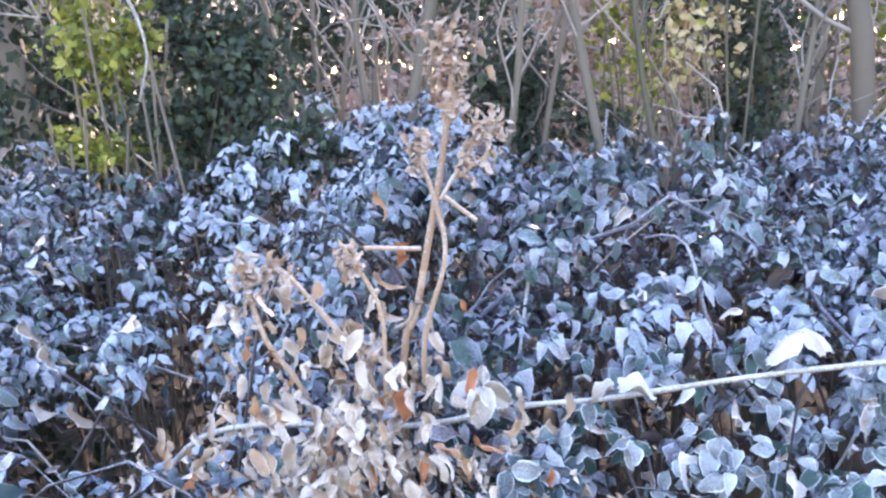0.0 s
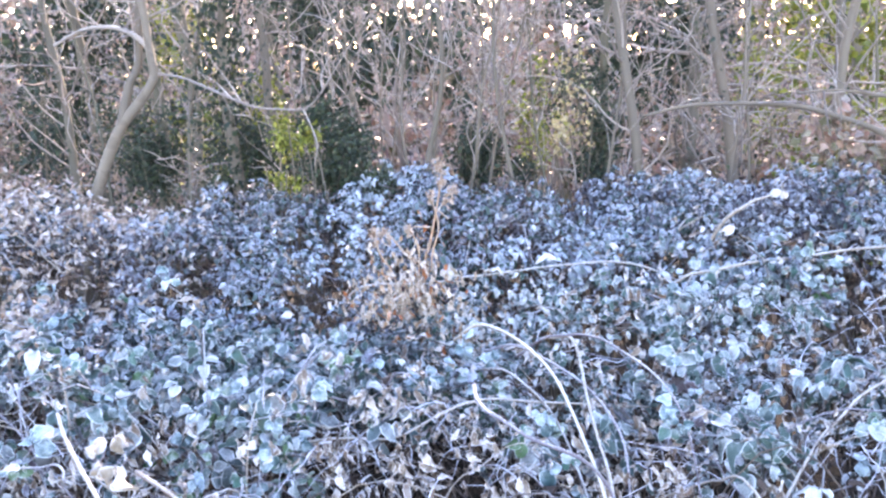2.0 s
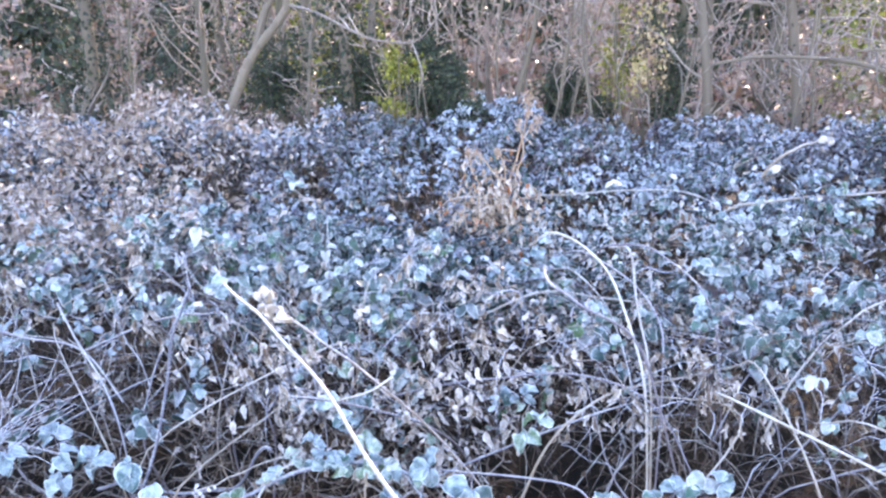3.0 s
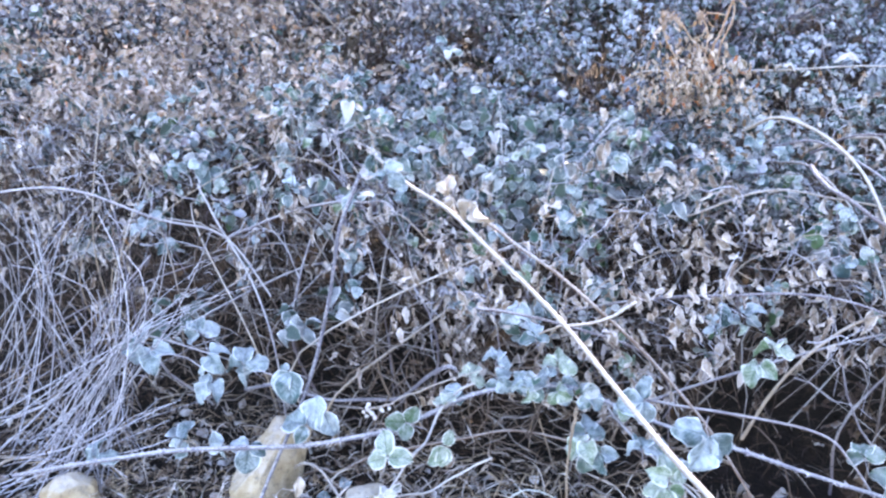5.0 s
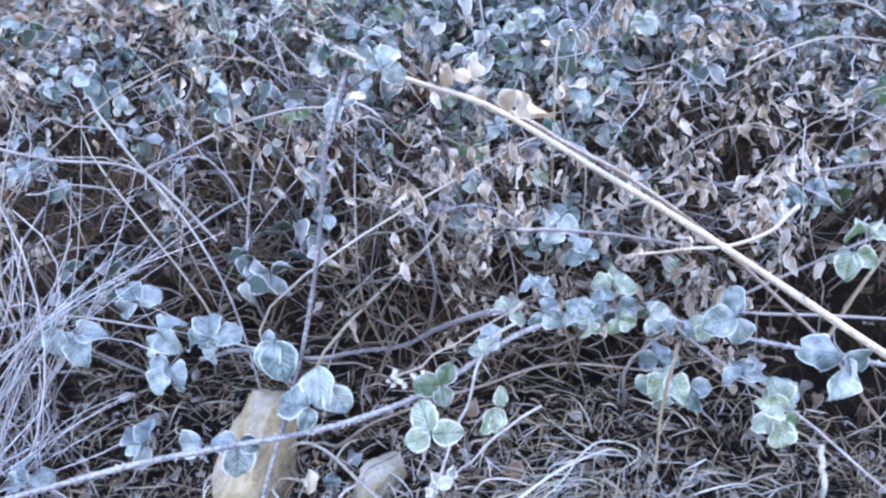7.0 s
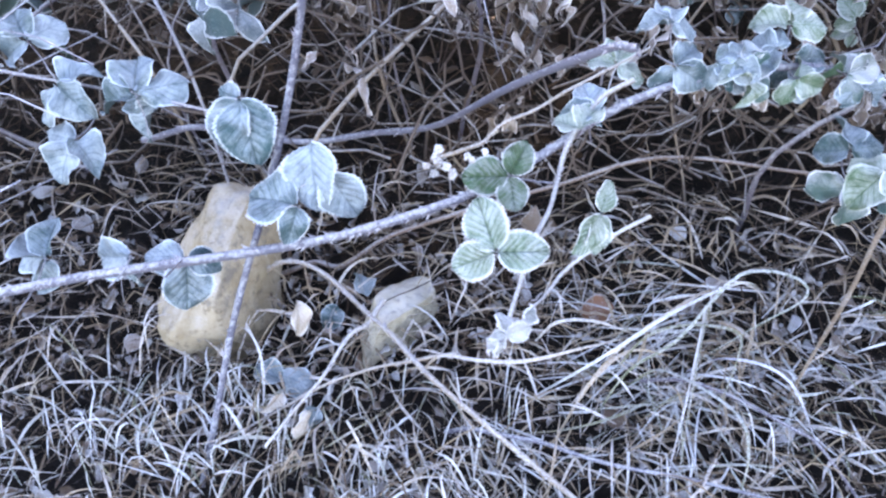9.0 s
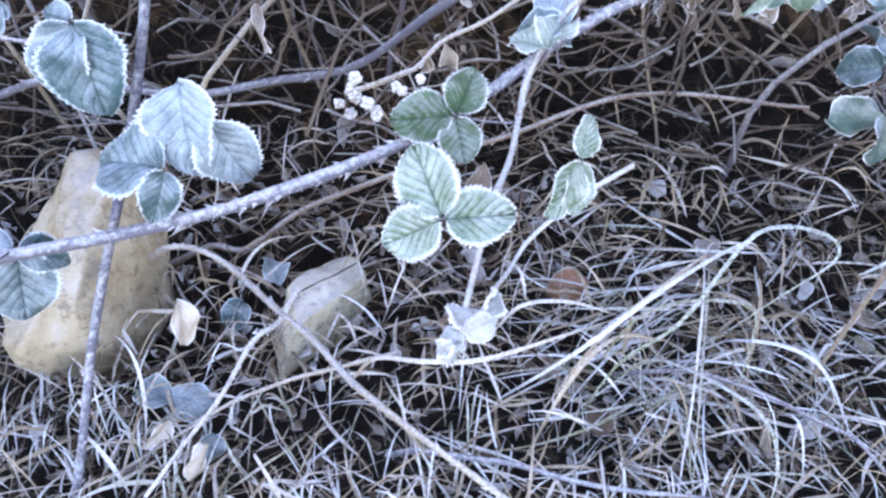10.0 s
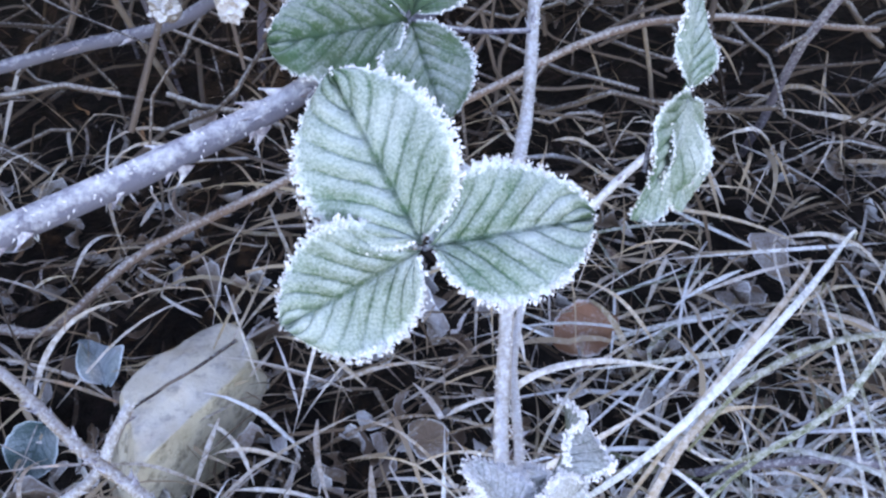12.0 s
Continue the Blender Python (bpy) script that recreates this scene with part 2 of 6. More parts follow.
def soil_material():
    m = Mat("leaf_litter_soil", rough=0.95)
    # Near-black stops put the shade between grass and stems into the soil.
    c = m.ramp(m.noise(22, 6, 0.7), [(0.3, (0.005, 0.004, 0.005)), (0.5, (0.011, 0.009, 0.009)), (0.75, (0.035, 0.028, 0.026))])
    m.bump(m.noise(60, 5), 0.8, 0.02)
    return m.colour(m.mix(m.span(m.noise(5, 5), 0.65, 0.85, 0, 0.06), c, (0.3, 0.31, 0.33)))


def stone_material(name, warm):
    m = Mat(name, rough=0.8)
    c = m.ramp(m.noise(16, 6, 0.65), [(0.3, warm[0]), (0.52, warm[1]), (0.72, warm[2])])
    c = m.mix(m.span(m.noise(70, 4, 0.7), 0.55, 0.66, 0, 0.75), c, (0.16, 0.13, 0.09))
    c = m.mix(m.span(m.noise(28, 5, 0.75), 0.52, 0.64, 0, 0.75), c, (0.20, 0.19, 0.17))
    c = m.mix(m.span(m.noise(240, 3, 0.7), 0.62, 0.74, 0, 0.4), c, (0.72, 0.72, 0.72))
    m.bump(m.math("ADD", m.noise(30, 6), m.math("MULTIPLY", m.noise(160, 3), 0.3)), 0.5, 0.008)
    return m.colour(m.mix(m.span(m.math("ADD", m.up(), m.noise(45, 4)), 1.15, 1.6, 0, 0.3), c, FROST))


M_SOIL = soil_material()
M_STONE = stone_material("yellow_limestone", ((0.26, 0.20, 0.12), (0.42, 0.36, 0.26), (0.52, 0.47, 0.38)))
M_FLINT = stone_material("grey_flint", ((0.30, 0.27, 0.19), (0.54, 0.51, 0.41), (0.62, 0.57, 0.45)))


# ---- mesh builders ----
def quads_object(name, verts, quads, mat, parent=None, uv=None, label="", smooth=True):
    me = bpy.data.meshes.new(name)
    verts = np.asarray(verts, np.float32)
    quads = np.asarray(quads, np.int32)
    me.vertices.add(len(verts))
    me.vertices.foreach_set("co", verts.ravel())
    me.loops.add(quads.size)
    me.loops.foreach_set("vertex_index", quads.ravel())
    me.polygons.add(len(quads))
    me.polygons.foreach_set("loop_start", np.arange(0, quads.size, 4, dtype=np.int32))
    me.update(calc_edges=True)
    if smooth:
        me.polygons.foreach_set("use_smooth", np.ones(len(quads), bool))
    if uv is not None:
        me.uv_layers.new(name="UVMap").data.foreach_set("uv", np.asarray(uv, np.float32)[quads.ravel()].ravel())
    me.validate()
    me.materials.append(mat)
    ob = new(name, me)
    if parent is not None:
        ob.parent = parent
    if label:
        ob["label"] = label
    return ob


def unit(a):
    return a / np.maximum(np.linalg.norm(a, axis=-1, keepdims=True), 1e-9)


def leaflet(nu, nv, width=0.37, fold=0.25, droop=0.2, wave=0.0, teeth=0.0, relief=0.0, tip=0.75, twist=0.0, blunt=0.58):
    """A leaf blade of length 1 along x, its rows across from -1 to 1, slightly folded on its midrib."""
    us = np.linspace(0.0, 1.0, nu + 1)
    vs = np.linspace(-1.0, 1.0, 2 * nv + 1)
    U, V = np.meshgrid(us, vs, indexing="ij")
    w = width * np.power(np.sin(math.pi * np.power(np.clip(U, 0.002, 0.998), tip)), blunt) + 0.004
    if teeth:
        w = w * (1 + teeth * (np.abs(((U * 15) % 1.0) - 0.35) - 0.3) * np.abs(V) ** 3)
    X = U + (0.06 * np.sin(V * 2.5) ** 2) * (1 - U)
    Y = V * w
    Z = fold * np.abs(Y) - droop * U ** 2 + wave * np.sin(U * 9 + 2 * V) * np.abs(V) ** 1.5
    if relief:
        side = (U * 6.5 - np.abs(V) * 2.275) % 1.0
        Z = Z + relief * (np.minimum(side, 1 - side) * 2) * (1 - np.abs(V) ** 4) - relief * 1.5 * np.exp(-(V / 0.06) ** 2)
    if twist:
        a = twist * U
        Y, Z = Y * np.cos(a) - Z * np.sin(a), Y * np.sin(a) + Z * np.cos(a)
    n = 2 * nv + 1
    idx = np.arange((nu + 1) * n).reshape(nu + 1, n)
    q = np.stack([idx[:-1, :-1], idx[1:, :-1], idx[1:, 1:], idx[:-1, 1:]], -1).reshape(-1, 4)
    return np.stack([X, Y, Z], -1).reshape(-1, 3), q, np.stack([U, (V + 1) / 2], -1).reshape(-1, 2)


def axes_for(direction, normal):
    """Rotation matrices whose x runs along direction and whose z leans to normal."""
    x = unit(direction)
    y = unit(np.cross(normal, x))
    z = np.cross(x, y)
    return np.stack([x, y, z], -1)


def spread(templates, turns, places, sizes):
    """Many blades in one set of arrays: template i % len at each place."""
    vs, qs, uvs, off = [], [], [], 0
    k = len(templates)
    for i, (tv, tq, tuv) in enumerate(templates):
        sel = slice(i, None, k)
        r, p, s = turns[sel], places[sel], sizes[sel]
        v = np.einsum("nij,vj->nvi", r, tv) * s[:, None, None] + p[:, None, :]
        n = len(p)
        vs.append(v.reshape(-1, 3))
        qs.append((tq[None] + (np.arange(n) * len(tv))[:, None, None]).reshape(-1, 4) + off)
        uvs.append(np.tile(tuv, (n, 1)))
        off += n * len(tv)
    return np.concatenate(vs), np.concatenate(qs), np.concatenate(uvs)


def trifoliate(centres, normals, headings, sizes):
    """Turns, places and sizes of the leaflets of many bramble leaves."""
    h = unit(headings - normals * np.sum(headings * normals, -1, keepdims=True))
    s = np.cross(normals, h)
    T, P, S = [], [], []
    for ang, k in ((0, 1.0), (78, 0.82), (-78, 0.82)):
        a = np.radians(ang + R.uniform(-12, 12, len(h)))[:, None]
        d = h * np.cos(a) + s * np.sin(a) + normals * R.uniform(-0.35, 0.12, (len(h), 1))
        n = unit(normals + R.normal(0, 0.22, normals.shape))
        T.append(axes_for(d, n))
        P.append(centres + unit(d) * (sizes * 0.06)[:, None])
        S.append(sizes * k * R.uniform(0.85, 1.1, len(h)))
    T, P, S = np.concatenate(T), np.concatenate(P), np.concatenate(S)
    order = R.permutation(len(P))
    return T[order], P[order], S[order]


def tubes(lines, radii, sides=5, jitter=0.0):
    """Sweeps rings along many polylines (N, K, 3) with radii (N, K)."""
    lines = np.asarray(lines, float)
    radii = np.asarray(radii, float)
    n, k, _ = lines.shape
    tan = unit(np.gradient(lines, axis=1))
    ref = unit(np.array([0.31, 0.17, 0.93]) + 0 * tan[:, :1])
    ref = np.where(np.abs(np.sum(ref * tan[:, :1], -1, keepdims=True)) > 0.8, np.array([[[0.9, 0.3, 0.1]]]), ref)
    a = unit(np.cross(tan, np.broadcast_to(ref, tan.shape)))
    b = np.cross(tan, a)
    th = np.arange(sides) * 2 * math.pi / sides
    rr = radii[:, :, None] * (1 + jitter * R.uniform(-1, 1, (n, k, sides)))
    ring = lines[:, :, None, :] + rr[..., None] * (a[:, :, None, :] * np.cos(th)[None, None, :, None] + b[:, :, None, :] * np.sin(th)[None, None, :, None])
    idx = np.arange(n * k * sides).reshape(n, k, sides)
    nx = np.roll(idx, -1, axis=2)
    q = np.stack([idx[:, :-1], nx[:, :-1], nx[:, 1:], idx[:, 1:]], -1).reshape(-1, 4)
    return ring.reshape(-1, 3), q


def curve_through(points, k):
    """A smooth polyline of k points through the given ones (Catmull-Rom)."""
    p = np.asarray(points, float)
    p = np.vstack([2 * p[0] - p[1], p, 2 * p[-1] - p[-2]])
    ts = np.linspace(0, len(p) - 3 - 1e-6, k)
    i = ts.astype(int)
    f = (ts - i)[:, None]
    p0, p1, p2, p3 = p[i], p[i + 1], p[i + 2], p[i + 3]
    return 0.5 * (2 * p1 + (p2 - p0) * f + (2 * p0 - 5 * p1 + 4 * p2 - p3) * f ** 2 + (3 * p1 - p0 - 3 * p2 + p3) * f ** 3)


def wobble(x, y, seed=0):
    return np.array([noise.noise(Vector((a, b, seed * 7.3))) for a, b in zip(np.ravel(x), np.ravel(y))]).reshape(np.shape(x))


def strands(roots, heading, turn, rise, lengths, widths, segs=9):
    """Lying grass: strips that curve in plan by turn, lift by rise and settle again."""
    n = len(roots)
    t = np.linspace(0, 1, segs + 1)[None]
    a = heading[:, None] + turn[:, None] * t ** 1.3 + np.where(t > R.uniform(0.2, 1.3, (n, 1)), R.normal(0, 0.9, (n, 1)), 0.0)
    step = (lengths / segs)[:, None]
    x = roots[:, :1] + np.cumsum(np.cos(a), 1) * step
    y = roots[:, 1:2] + np.cumsum(np.sin(a), 1) * step
    z = roots[:, 2:] + lengths[:, None] * rise[:, None] * np.sin(math.pi * t * R.uniform(0.6, 1.1, (n, 1)))
    line = np.stack([x, y, np.maximum(z, 0.002)], -1)
    tilt = R.uniform(-1.2, 1.2, (n, 1)) + R.normal(0, 0.8, (n, 1)) * t
    side = np.stack([-np.sin(a) * np.cos(tilt), np.cos(a) * np.cos(tilt), np.sin(tilt)], -1)
    w = widths[:, None, None] * (1 - 0.95 * t[..., None] ** 2) * np.clip(0.2 + 3.5 * t[..., None], 0, 1)
    v = np.stack([line - side * w / 2, line + side * w / 2], 2)
    idx = np.arange(n * (segs + 1) * 2).reshape(n, segs + 1, 2)
    q = np.stack([idx[:, :-1, 0], idx[:, :-1, 1], idx[:, 1:, 1], idx[:, 1:, 0]], -1).reshape(-1, 4)
    return v.reshape(-1, 3), q


# ---- the ground ----
def build_ground():
    n = 120
    g = np.sign(np.linspace(-1, 1, n)) * np.abs(np.linspace(-1, 1, n)) ** 3
    X, Y = np.meshgrid(g * 400, g * 400 + 2.0, indexing="ij")
    near = np.exp(-((X / 6) ** 2 + ((Y - 2) / 6) ** 2))
    Z = 0.035 * wobble(X * 1.7, Y * 1.7, 1) * near - 0.03
    idx = np.arange(n * n).reshape(n, n)
    q = np.stack([idx[:-1, :-1], idx[1:, :-1], idx[1:, 1:], idx[:-1, 1:]], -1).reshape(-1, 4)
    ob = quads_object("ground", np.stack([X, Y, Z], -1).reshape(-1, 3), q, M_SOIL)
    tagged(ob, "frosty soil covered in leaf litter, with the gaps' shade in its dark colour", "ground", kind="structure")


build_ground()


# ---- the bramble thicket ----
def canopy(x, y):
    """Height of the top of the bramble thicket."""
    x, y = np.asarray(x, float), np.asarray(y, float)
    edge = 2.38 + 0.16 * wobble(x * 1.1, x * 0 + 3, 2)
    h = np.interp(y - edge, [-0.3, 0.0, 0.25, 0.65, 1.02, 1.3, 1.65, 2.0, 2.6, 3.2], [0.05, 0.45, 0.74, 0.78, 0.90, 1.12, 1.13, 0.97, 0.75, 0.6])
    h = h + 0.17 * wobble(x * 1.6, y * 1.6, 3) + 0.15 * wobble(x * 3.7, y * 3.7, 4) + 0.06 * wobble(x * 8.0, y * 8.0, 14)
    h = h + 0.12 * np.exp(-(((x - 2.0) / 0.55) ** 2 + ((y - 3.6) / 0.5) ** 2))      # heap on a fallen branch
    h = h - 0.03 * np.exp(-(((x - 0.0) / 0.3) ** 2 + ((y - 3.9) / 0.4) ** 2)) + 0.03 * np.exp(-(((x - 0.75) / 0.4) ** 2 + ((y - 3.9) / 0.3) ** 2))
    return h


BLADES = [leaflet(5, 1, b, f, d, w, teeth=0.3, tip=0.74, twist=k, blunt=0.72) for b, f, d, w, k in ((0.38, 0.4, 0.3, 0.06, 0.2), (0.32, 0.9, 0.55, -0.07, -0.4), (0.36, 0.2, 0.85, 0.09, 0.5), (0.28, 1.2, 0.4, 0.05, -0.3), (0.34, -0.5, 0.7, 0.1, 0.5), (0.40, 0.15, 0.2, -0.06, -0.2), (0.30, -0.8, 0.45, 0.08, -0.6))]
BLADES_TINY = [leaflet(2, 1, b, f, d, 0.0, tip=0.85) for b, f, d in ((0.42, 0.5, 0.4), (0.36, 0.9, 0.6), (0.46, -0.4, 0.5))]
BLADES_SMALL = [leaflet(3, 1, b, f, d, w, teeth=0.25, tip=0.8, twist=k, blunt=0.62) for b, f, d, w, k in ((0.38, 0.5, 0.5, 0.08, 0.2), (0.33, 0.9, 0.8, -0.08, -0.5), (0.36, 0.3, 1.0, 0.1, 0.5), (0.28, 1.2, 0.5, 0.0, -0.3), (0.34, -0.6, 0.8, 0.1, 0.6), (0.30, -1.0, 0.6, -0.1, -0.4))]
BLADE_MASS = [leaflet(8, 2, 0.46, f, d, w, 0.14, tip=0.88, twist=k) for f, d, w, k in ((0.3, 0.25, 0.07, 0.2), (0.6, 0.5, -0.09, -0.3), (-0.3, 0.45, 0.09, 0.3))]
WITHER = [leaflet(6, 1, b * 0.8, f, d, w, teeth=0.5, tip=0.8, twist=k, blunt=0.9) for b, f, d, w, k in ((0.3, 1.0, 0.5, 0.16, 0.6), (0.34, 0.7, 0.9, -0.2, -0.8), (0.26, 1.5, 0.3, 0.2, 0.9), (0.32, -0.8, 0.6, 0.2, -0.5), (0.24, 1.3, 0.8, -0.15, 1.2))]
CURLED_LOW = [leaflet(3, 1, b, f, d, w, twist=k) for b, f, d, w, k in ((0.22, 1.2, 0.6, 0.1, 1.4), (0.26, 1.4, 0.2, -0.1, -1.2), (0.2, -0.9, 0.7, 0.15, 1.8))]
DROOPY = [leaflet(8, 1, b, f, d, w, teeth=0.3, tip=0.75, twist=k) for b, f, d, w, k in ((0.15, 1.4, 0.25, 0.1, 0.9), (0.18, 1.0, 0.5, -0.12, -1.3), (0.12, -1.3, 0.3, 0.1, 1.6), (0.2, 0.9, -0.4, 0.12, -0.7), (0.1, 1.6, 0.6, -0.1, 2.2))]
CURLED = [leaflet(7, 1, b, f, d, w, twist=k) for b, f, d, w, k in ((0.2, 1.2, 0.6, 0.14, 1.6), (0.24, 1.6, 0.2, -0.15, -1.2), (0.17, 0.8, 0.9, 0.16, 2.4), (0.22, -1.2, 0.3, 0.15, -2.0))]


def canopy_normals(x, y):
    e = 0.05
    dx = (canopy(x + e, y) - canopy(x - e, y)) / (2 * e)
    dy = (canopy(x, y + e) - canopy(x, y - e)) / (2 * e)
    return unit(np.stack([-dx, -dy, np.ones_like(dx)], -1))


def withered(x, y):
    """Share of withered leaves at a place of the thicket, from about 0 to 1."""
    x, y = np.asarray(x, float), np.asarray(y, float)
    w = 0.9 * np.exp(-(((x + 1.7) / 1.0) ** 2 + ((y - 3.5) / 0.9) ** 2)) + 0.75 * np.exp(-(((x - 0.6) / 0.75) ** 2 + ((y - 2.85) / 0.5) ** 2))
    w = w + 0.4 * np.exp(-(((x - 1.5) / 0.6) ** 2 + ((y - 3.0) / 0.6) ** 2)) - 0.5 * np.exp(-(((x - 0.1) / 0.7) ** 2 + ((y - 3.9) / 0.35) ** 2))
    return np.clip(0.22 + w + 0.3 * wobble(x * 2.3, y * 2.3, 12), 0, 1)


def build_thicket():
    # leaves sit in domed bunches round the shoot tips; the front face is thinner
    m, k = 7800, 10
    x = R.uniform(-3.4, 3.6, m)
    y = np.where(np.arange(m) % 8 < 3, R.uniform(2.3, 3.4, m), R.uniform(3.3, 4.45, m))
    ragged = np.abs(x - 0.1) < 3.0 + 0.9 * wobble(y * 1.3, y * 0, 8) + 0.3 * R.normal(0, 1, m)
    keep = ragged & (R.uniform(0, 1, m) < np.interp(y, [2.35, 2.5, 2.65, 2.9, 3.2, 3.5], [0.02, 0.06, 0.15, 0.38, 0.8, 1.0]) * np.where((x > -0.25) & (y < 2.9), 0.5, 1.0)) & (wobble(x * 2.2, y * 2.2, 6) + 0.3 * wobble(x * 5.5, y * 5.5, 16) + 0.25 * R.uniform(-1, 1, m) > np.interp(y, [2.6, 3.1, 3.5], [-0.02, -0.12, -0.32])) & (R.uniform(0, 1.1, m) > 0.85 * withered(x, y))
    x, y = x[keep], y[keep]
    m = len(x)
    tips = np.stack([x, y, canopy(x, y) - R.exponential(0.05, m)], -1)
    axis = unit(canopy_normals(x, y) + np.array([0, -0.2, 0.5]) + R.normal(0, 0.3, (m, 3)))
    n = m * k
    tip, ax = np.repeat(tips, k, 0), np.repeat(axis, k, 0)
    out = unit(ax * R.uniform(0.0, 1.2, (n, 1)) + R.normal(0, 0.75, (n, 3)))
    dome = np.repeat(R.uniform(0.045, 0.135, m) * np.interp(y, [2.3, 3.0, 3.5, 4.6], [1.1, 0.95, 0.6, 0.5]), k)[:, None] * R.uniform(0.6, 1.25, (n, 1))
    pos = tip + out * dome - ax * 0.03
    nor = unit(out * 0.5 + ax * 0.15 + np.array([0, 0.05, 0.85]) + R.normal(0, 0.28, (n, 3)))
    head = unit(out * np.array([1, 1, 0.3]) - ax * np.repeat(np.interp(y, [2.4, 2.8], [0.5, 0.05]), k)[:, None] + R.normal(0, 0.5, (n, 3)) * np.array([1, 1, 0.4]))
    # a second, deeper layer of shaded leaves
    w = 900
    xi = R.uniform(-2.6, 2.8, w)
    yi = 2.6 + 2.0 * R.uniform(0, 1, w) ** 0.7
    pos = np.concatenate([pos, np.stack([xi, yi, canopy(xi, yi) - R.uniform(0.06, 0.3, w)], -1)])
    nor = np.concatenate([nor, unit(R.normal(0, 0.45, (w, 3)) + np.array([0, -0.1, 0.9]))])
    head = np.concatenate([head, unit(R.normal(0, 1, (w, 3)))])
    n = len(pos)
    size = R.uniform(0.6, 1.2, n) ** 1.5 * 1.15 * np.interp(pos[:, 1], [2.3, 2.85, 3.1, 3.35, 3.6, 4.6], [0.056, 0.050, 0.037, 0.028, 0.021, 0.018])
    for blades, mat, sel in ((BLADES, M_LEAFNEAR, pos[:, 1] < 3.35), (BLADES_SMALL, M_LEAF, pos[:, 1] >= 3.35)):
        T, P, S = trifoliate(pos[sel], nor[sel], head[sel], size[sel])
        ob = quads_object("bramble_leaves", *(lambda a: (a[0], a[1], mat, None, a[2]))(spread(blades, T, P, S)))
        tagged(ob, "frosted grey-green and purple bramble leaves covering the thicket", "bramble leaves", kind="stuff")

    # close cover of leaves round the foot of the dead plant
    n = 2100
    x = R.normal(0.0, 0.7, n)
    y = R.uniform(2.85, 3.5, n)
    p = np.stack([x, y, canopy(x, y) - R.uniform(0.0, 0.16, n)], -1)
    T, P, S = trifoliate(p, unit(R.normal(0, 0.35, (n, 3)) + np.array([0, -0.25, 0.9])), unit(R.normal(0, 1, (n, 3)) * np.array([1, 1, 0.4]) + np.array([0, -0.4, -0.2])), R.uniform(0.022, 0.036, n))
    v, q, uv = spread(BLADES, T, P, S)
    ob = quads_object("bramble_leaves", v, q, M_LEAFNEAR, uv=uv)
    tagged(ob, "frosted blue-grey bramble leaves round the dead plant", "bramble leaves", kind="stuff")

    # dead leaf mass inside, under the green, darkened to paint the inner shade
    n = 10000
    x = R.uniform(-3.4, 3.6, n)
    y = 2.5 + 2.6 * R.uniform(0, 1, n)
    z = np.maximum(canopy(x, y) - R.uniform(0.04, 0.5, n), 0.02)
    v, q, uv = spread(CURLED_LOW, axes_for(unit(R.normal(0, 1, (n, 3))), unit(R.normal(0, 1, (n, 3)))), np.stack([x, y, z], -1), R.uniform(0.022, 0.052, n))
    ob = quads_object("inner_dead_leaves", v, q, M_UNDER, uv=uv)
    tagged(ob, "brown dead leaves inside the bramble thicket, darkened for its inner shade", "dead leaves", kind="stuff")

    # curled withered leaves over the top
    n = 15000
    x = R.uniform(-3.4, 3.6, n)
    y = 2.45 + 2.5 * R.uniform(0, 1, n) ** 0.9
    keep = R.uniform(0, 1, n) < withered(x, y) * np.interp(y, [2.5, 2.8], [0.5, 1.1])
    x, y = x[keep], y[keep]
    n = len(x)
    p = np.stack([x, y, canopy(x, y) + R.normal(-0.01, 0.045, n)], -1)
    d = unit(np.stack([R.normal(0, 0.7, n), R.normal(-0.2, 0.7, n), R.uniform(-1.2, 0.3, n)], -1))
    v, q, uv = spread(WITHER + DROOPY[:2], axes_for(d, unit(R.normal(0, 0.7, (n, 3)) + np.array([0, -0.4, 0.7]))), p, R.uniform(0.018, 0.042, n) * np.interp(y, [2.4, 3.2, 4.5], [1.0, 0.85, 0.7]))
    ob = quads_object("curled_leaves", v, q, M_DEAD, uv=uv)
    tagged(ob, "curled cream and brown dead leaves over the bramble thicket", "dead leaves", kind="stuff")

    # pale withered heap at the far end of the verge
    n = 3200
    x = R.normal(-1.9, 0.5, n)
    y = R.uniform(2.75, 3.9, n)
    p = np.stack([x, y, canopy(x, y) + R.normal(0.02, 0.05, n)], -1)
    d = unit(np.stack([R.normal(0, 0.8, n), R.normal(-0.2, 0.8, n), R.uniform(-1.0, 0.5, n)], -1))
    v, q, uv = spread(WITHER + DROOPY, axes_for(d, unit(R.normal(0, 0.7, (n, 3)) + np.array([0, -0.4, 0.7]))), p, R.uniform(0.025, 0.055, n))
    ob = quads_object("curled_leaves", v, q, M_BUFF, uv=uv)
    tagged(ob, "curled buff and cream dead leaves heaped on the thicket", "dead leaves", kind="stuff")

    # litter of broken stems under the canes, the hollow's shade in its colour
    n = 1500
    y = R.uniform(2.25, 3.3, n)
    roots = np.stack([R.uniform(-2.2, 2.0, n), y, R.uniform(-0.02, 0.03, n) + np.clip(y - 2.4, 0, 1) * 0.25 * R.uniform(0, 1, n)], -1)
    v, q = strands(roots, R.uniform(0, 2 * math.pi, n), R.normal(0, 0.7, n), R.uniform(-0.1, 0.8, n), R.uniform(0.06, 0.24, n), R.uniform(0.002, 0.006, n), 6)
    ob = quads_object("broken_stems", v, q, M_GAPDARK)
    tagged(ob, "broken brown stems and litter, darkened for the shade of the hollow", "stem litter", kind="stuff")

    # withered leaves that hang in the face of the thicket
    g = 1150
    gx = R.uniform(-2.6, 2.8, g)
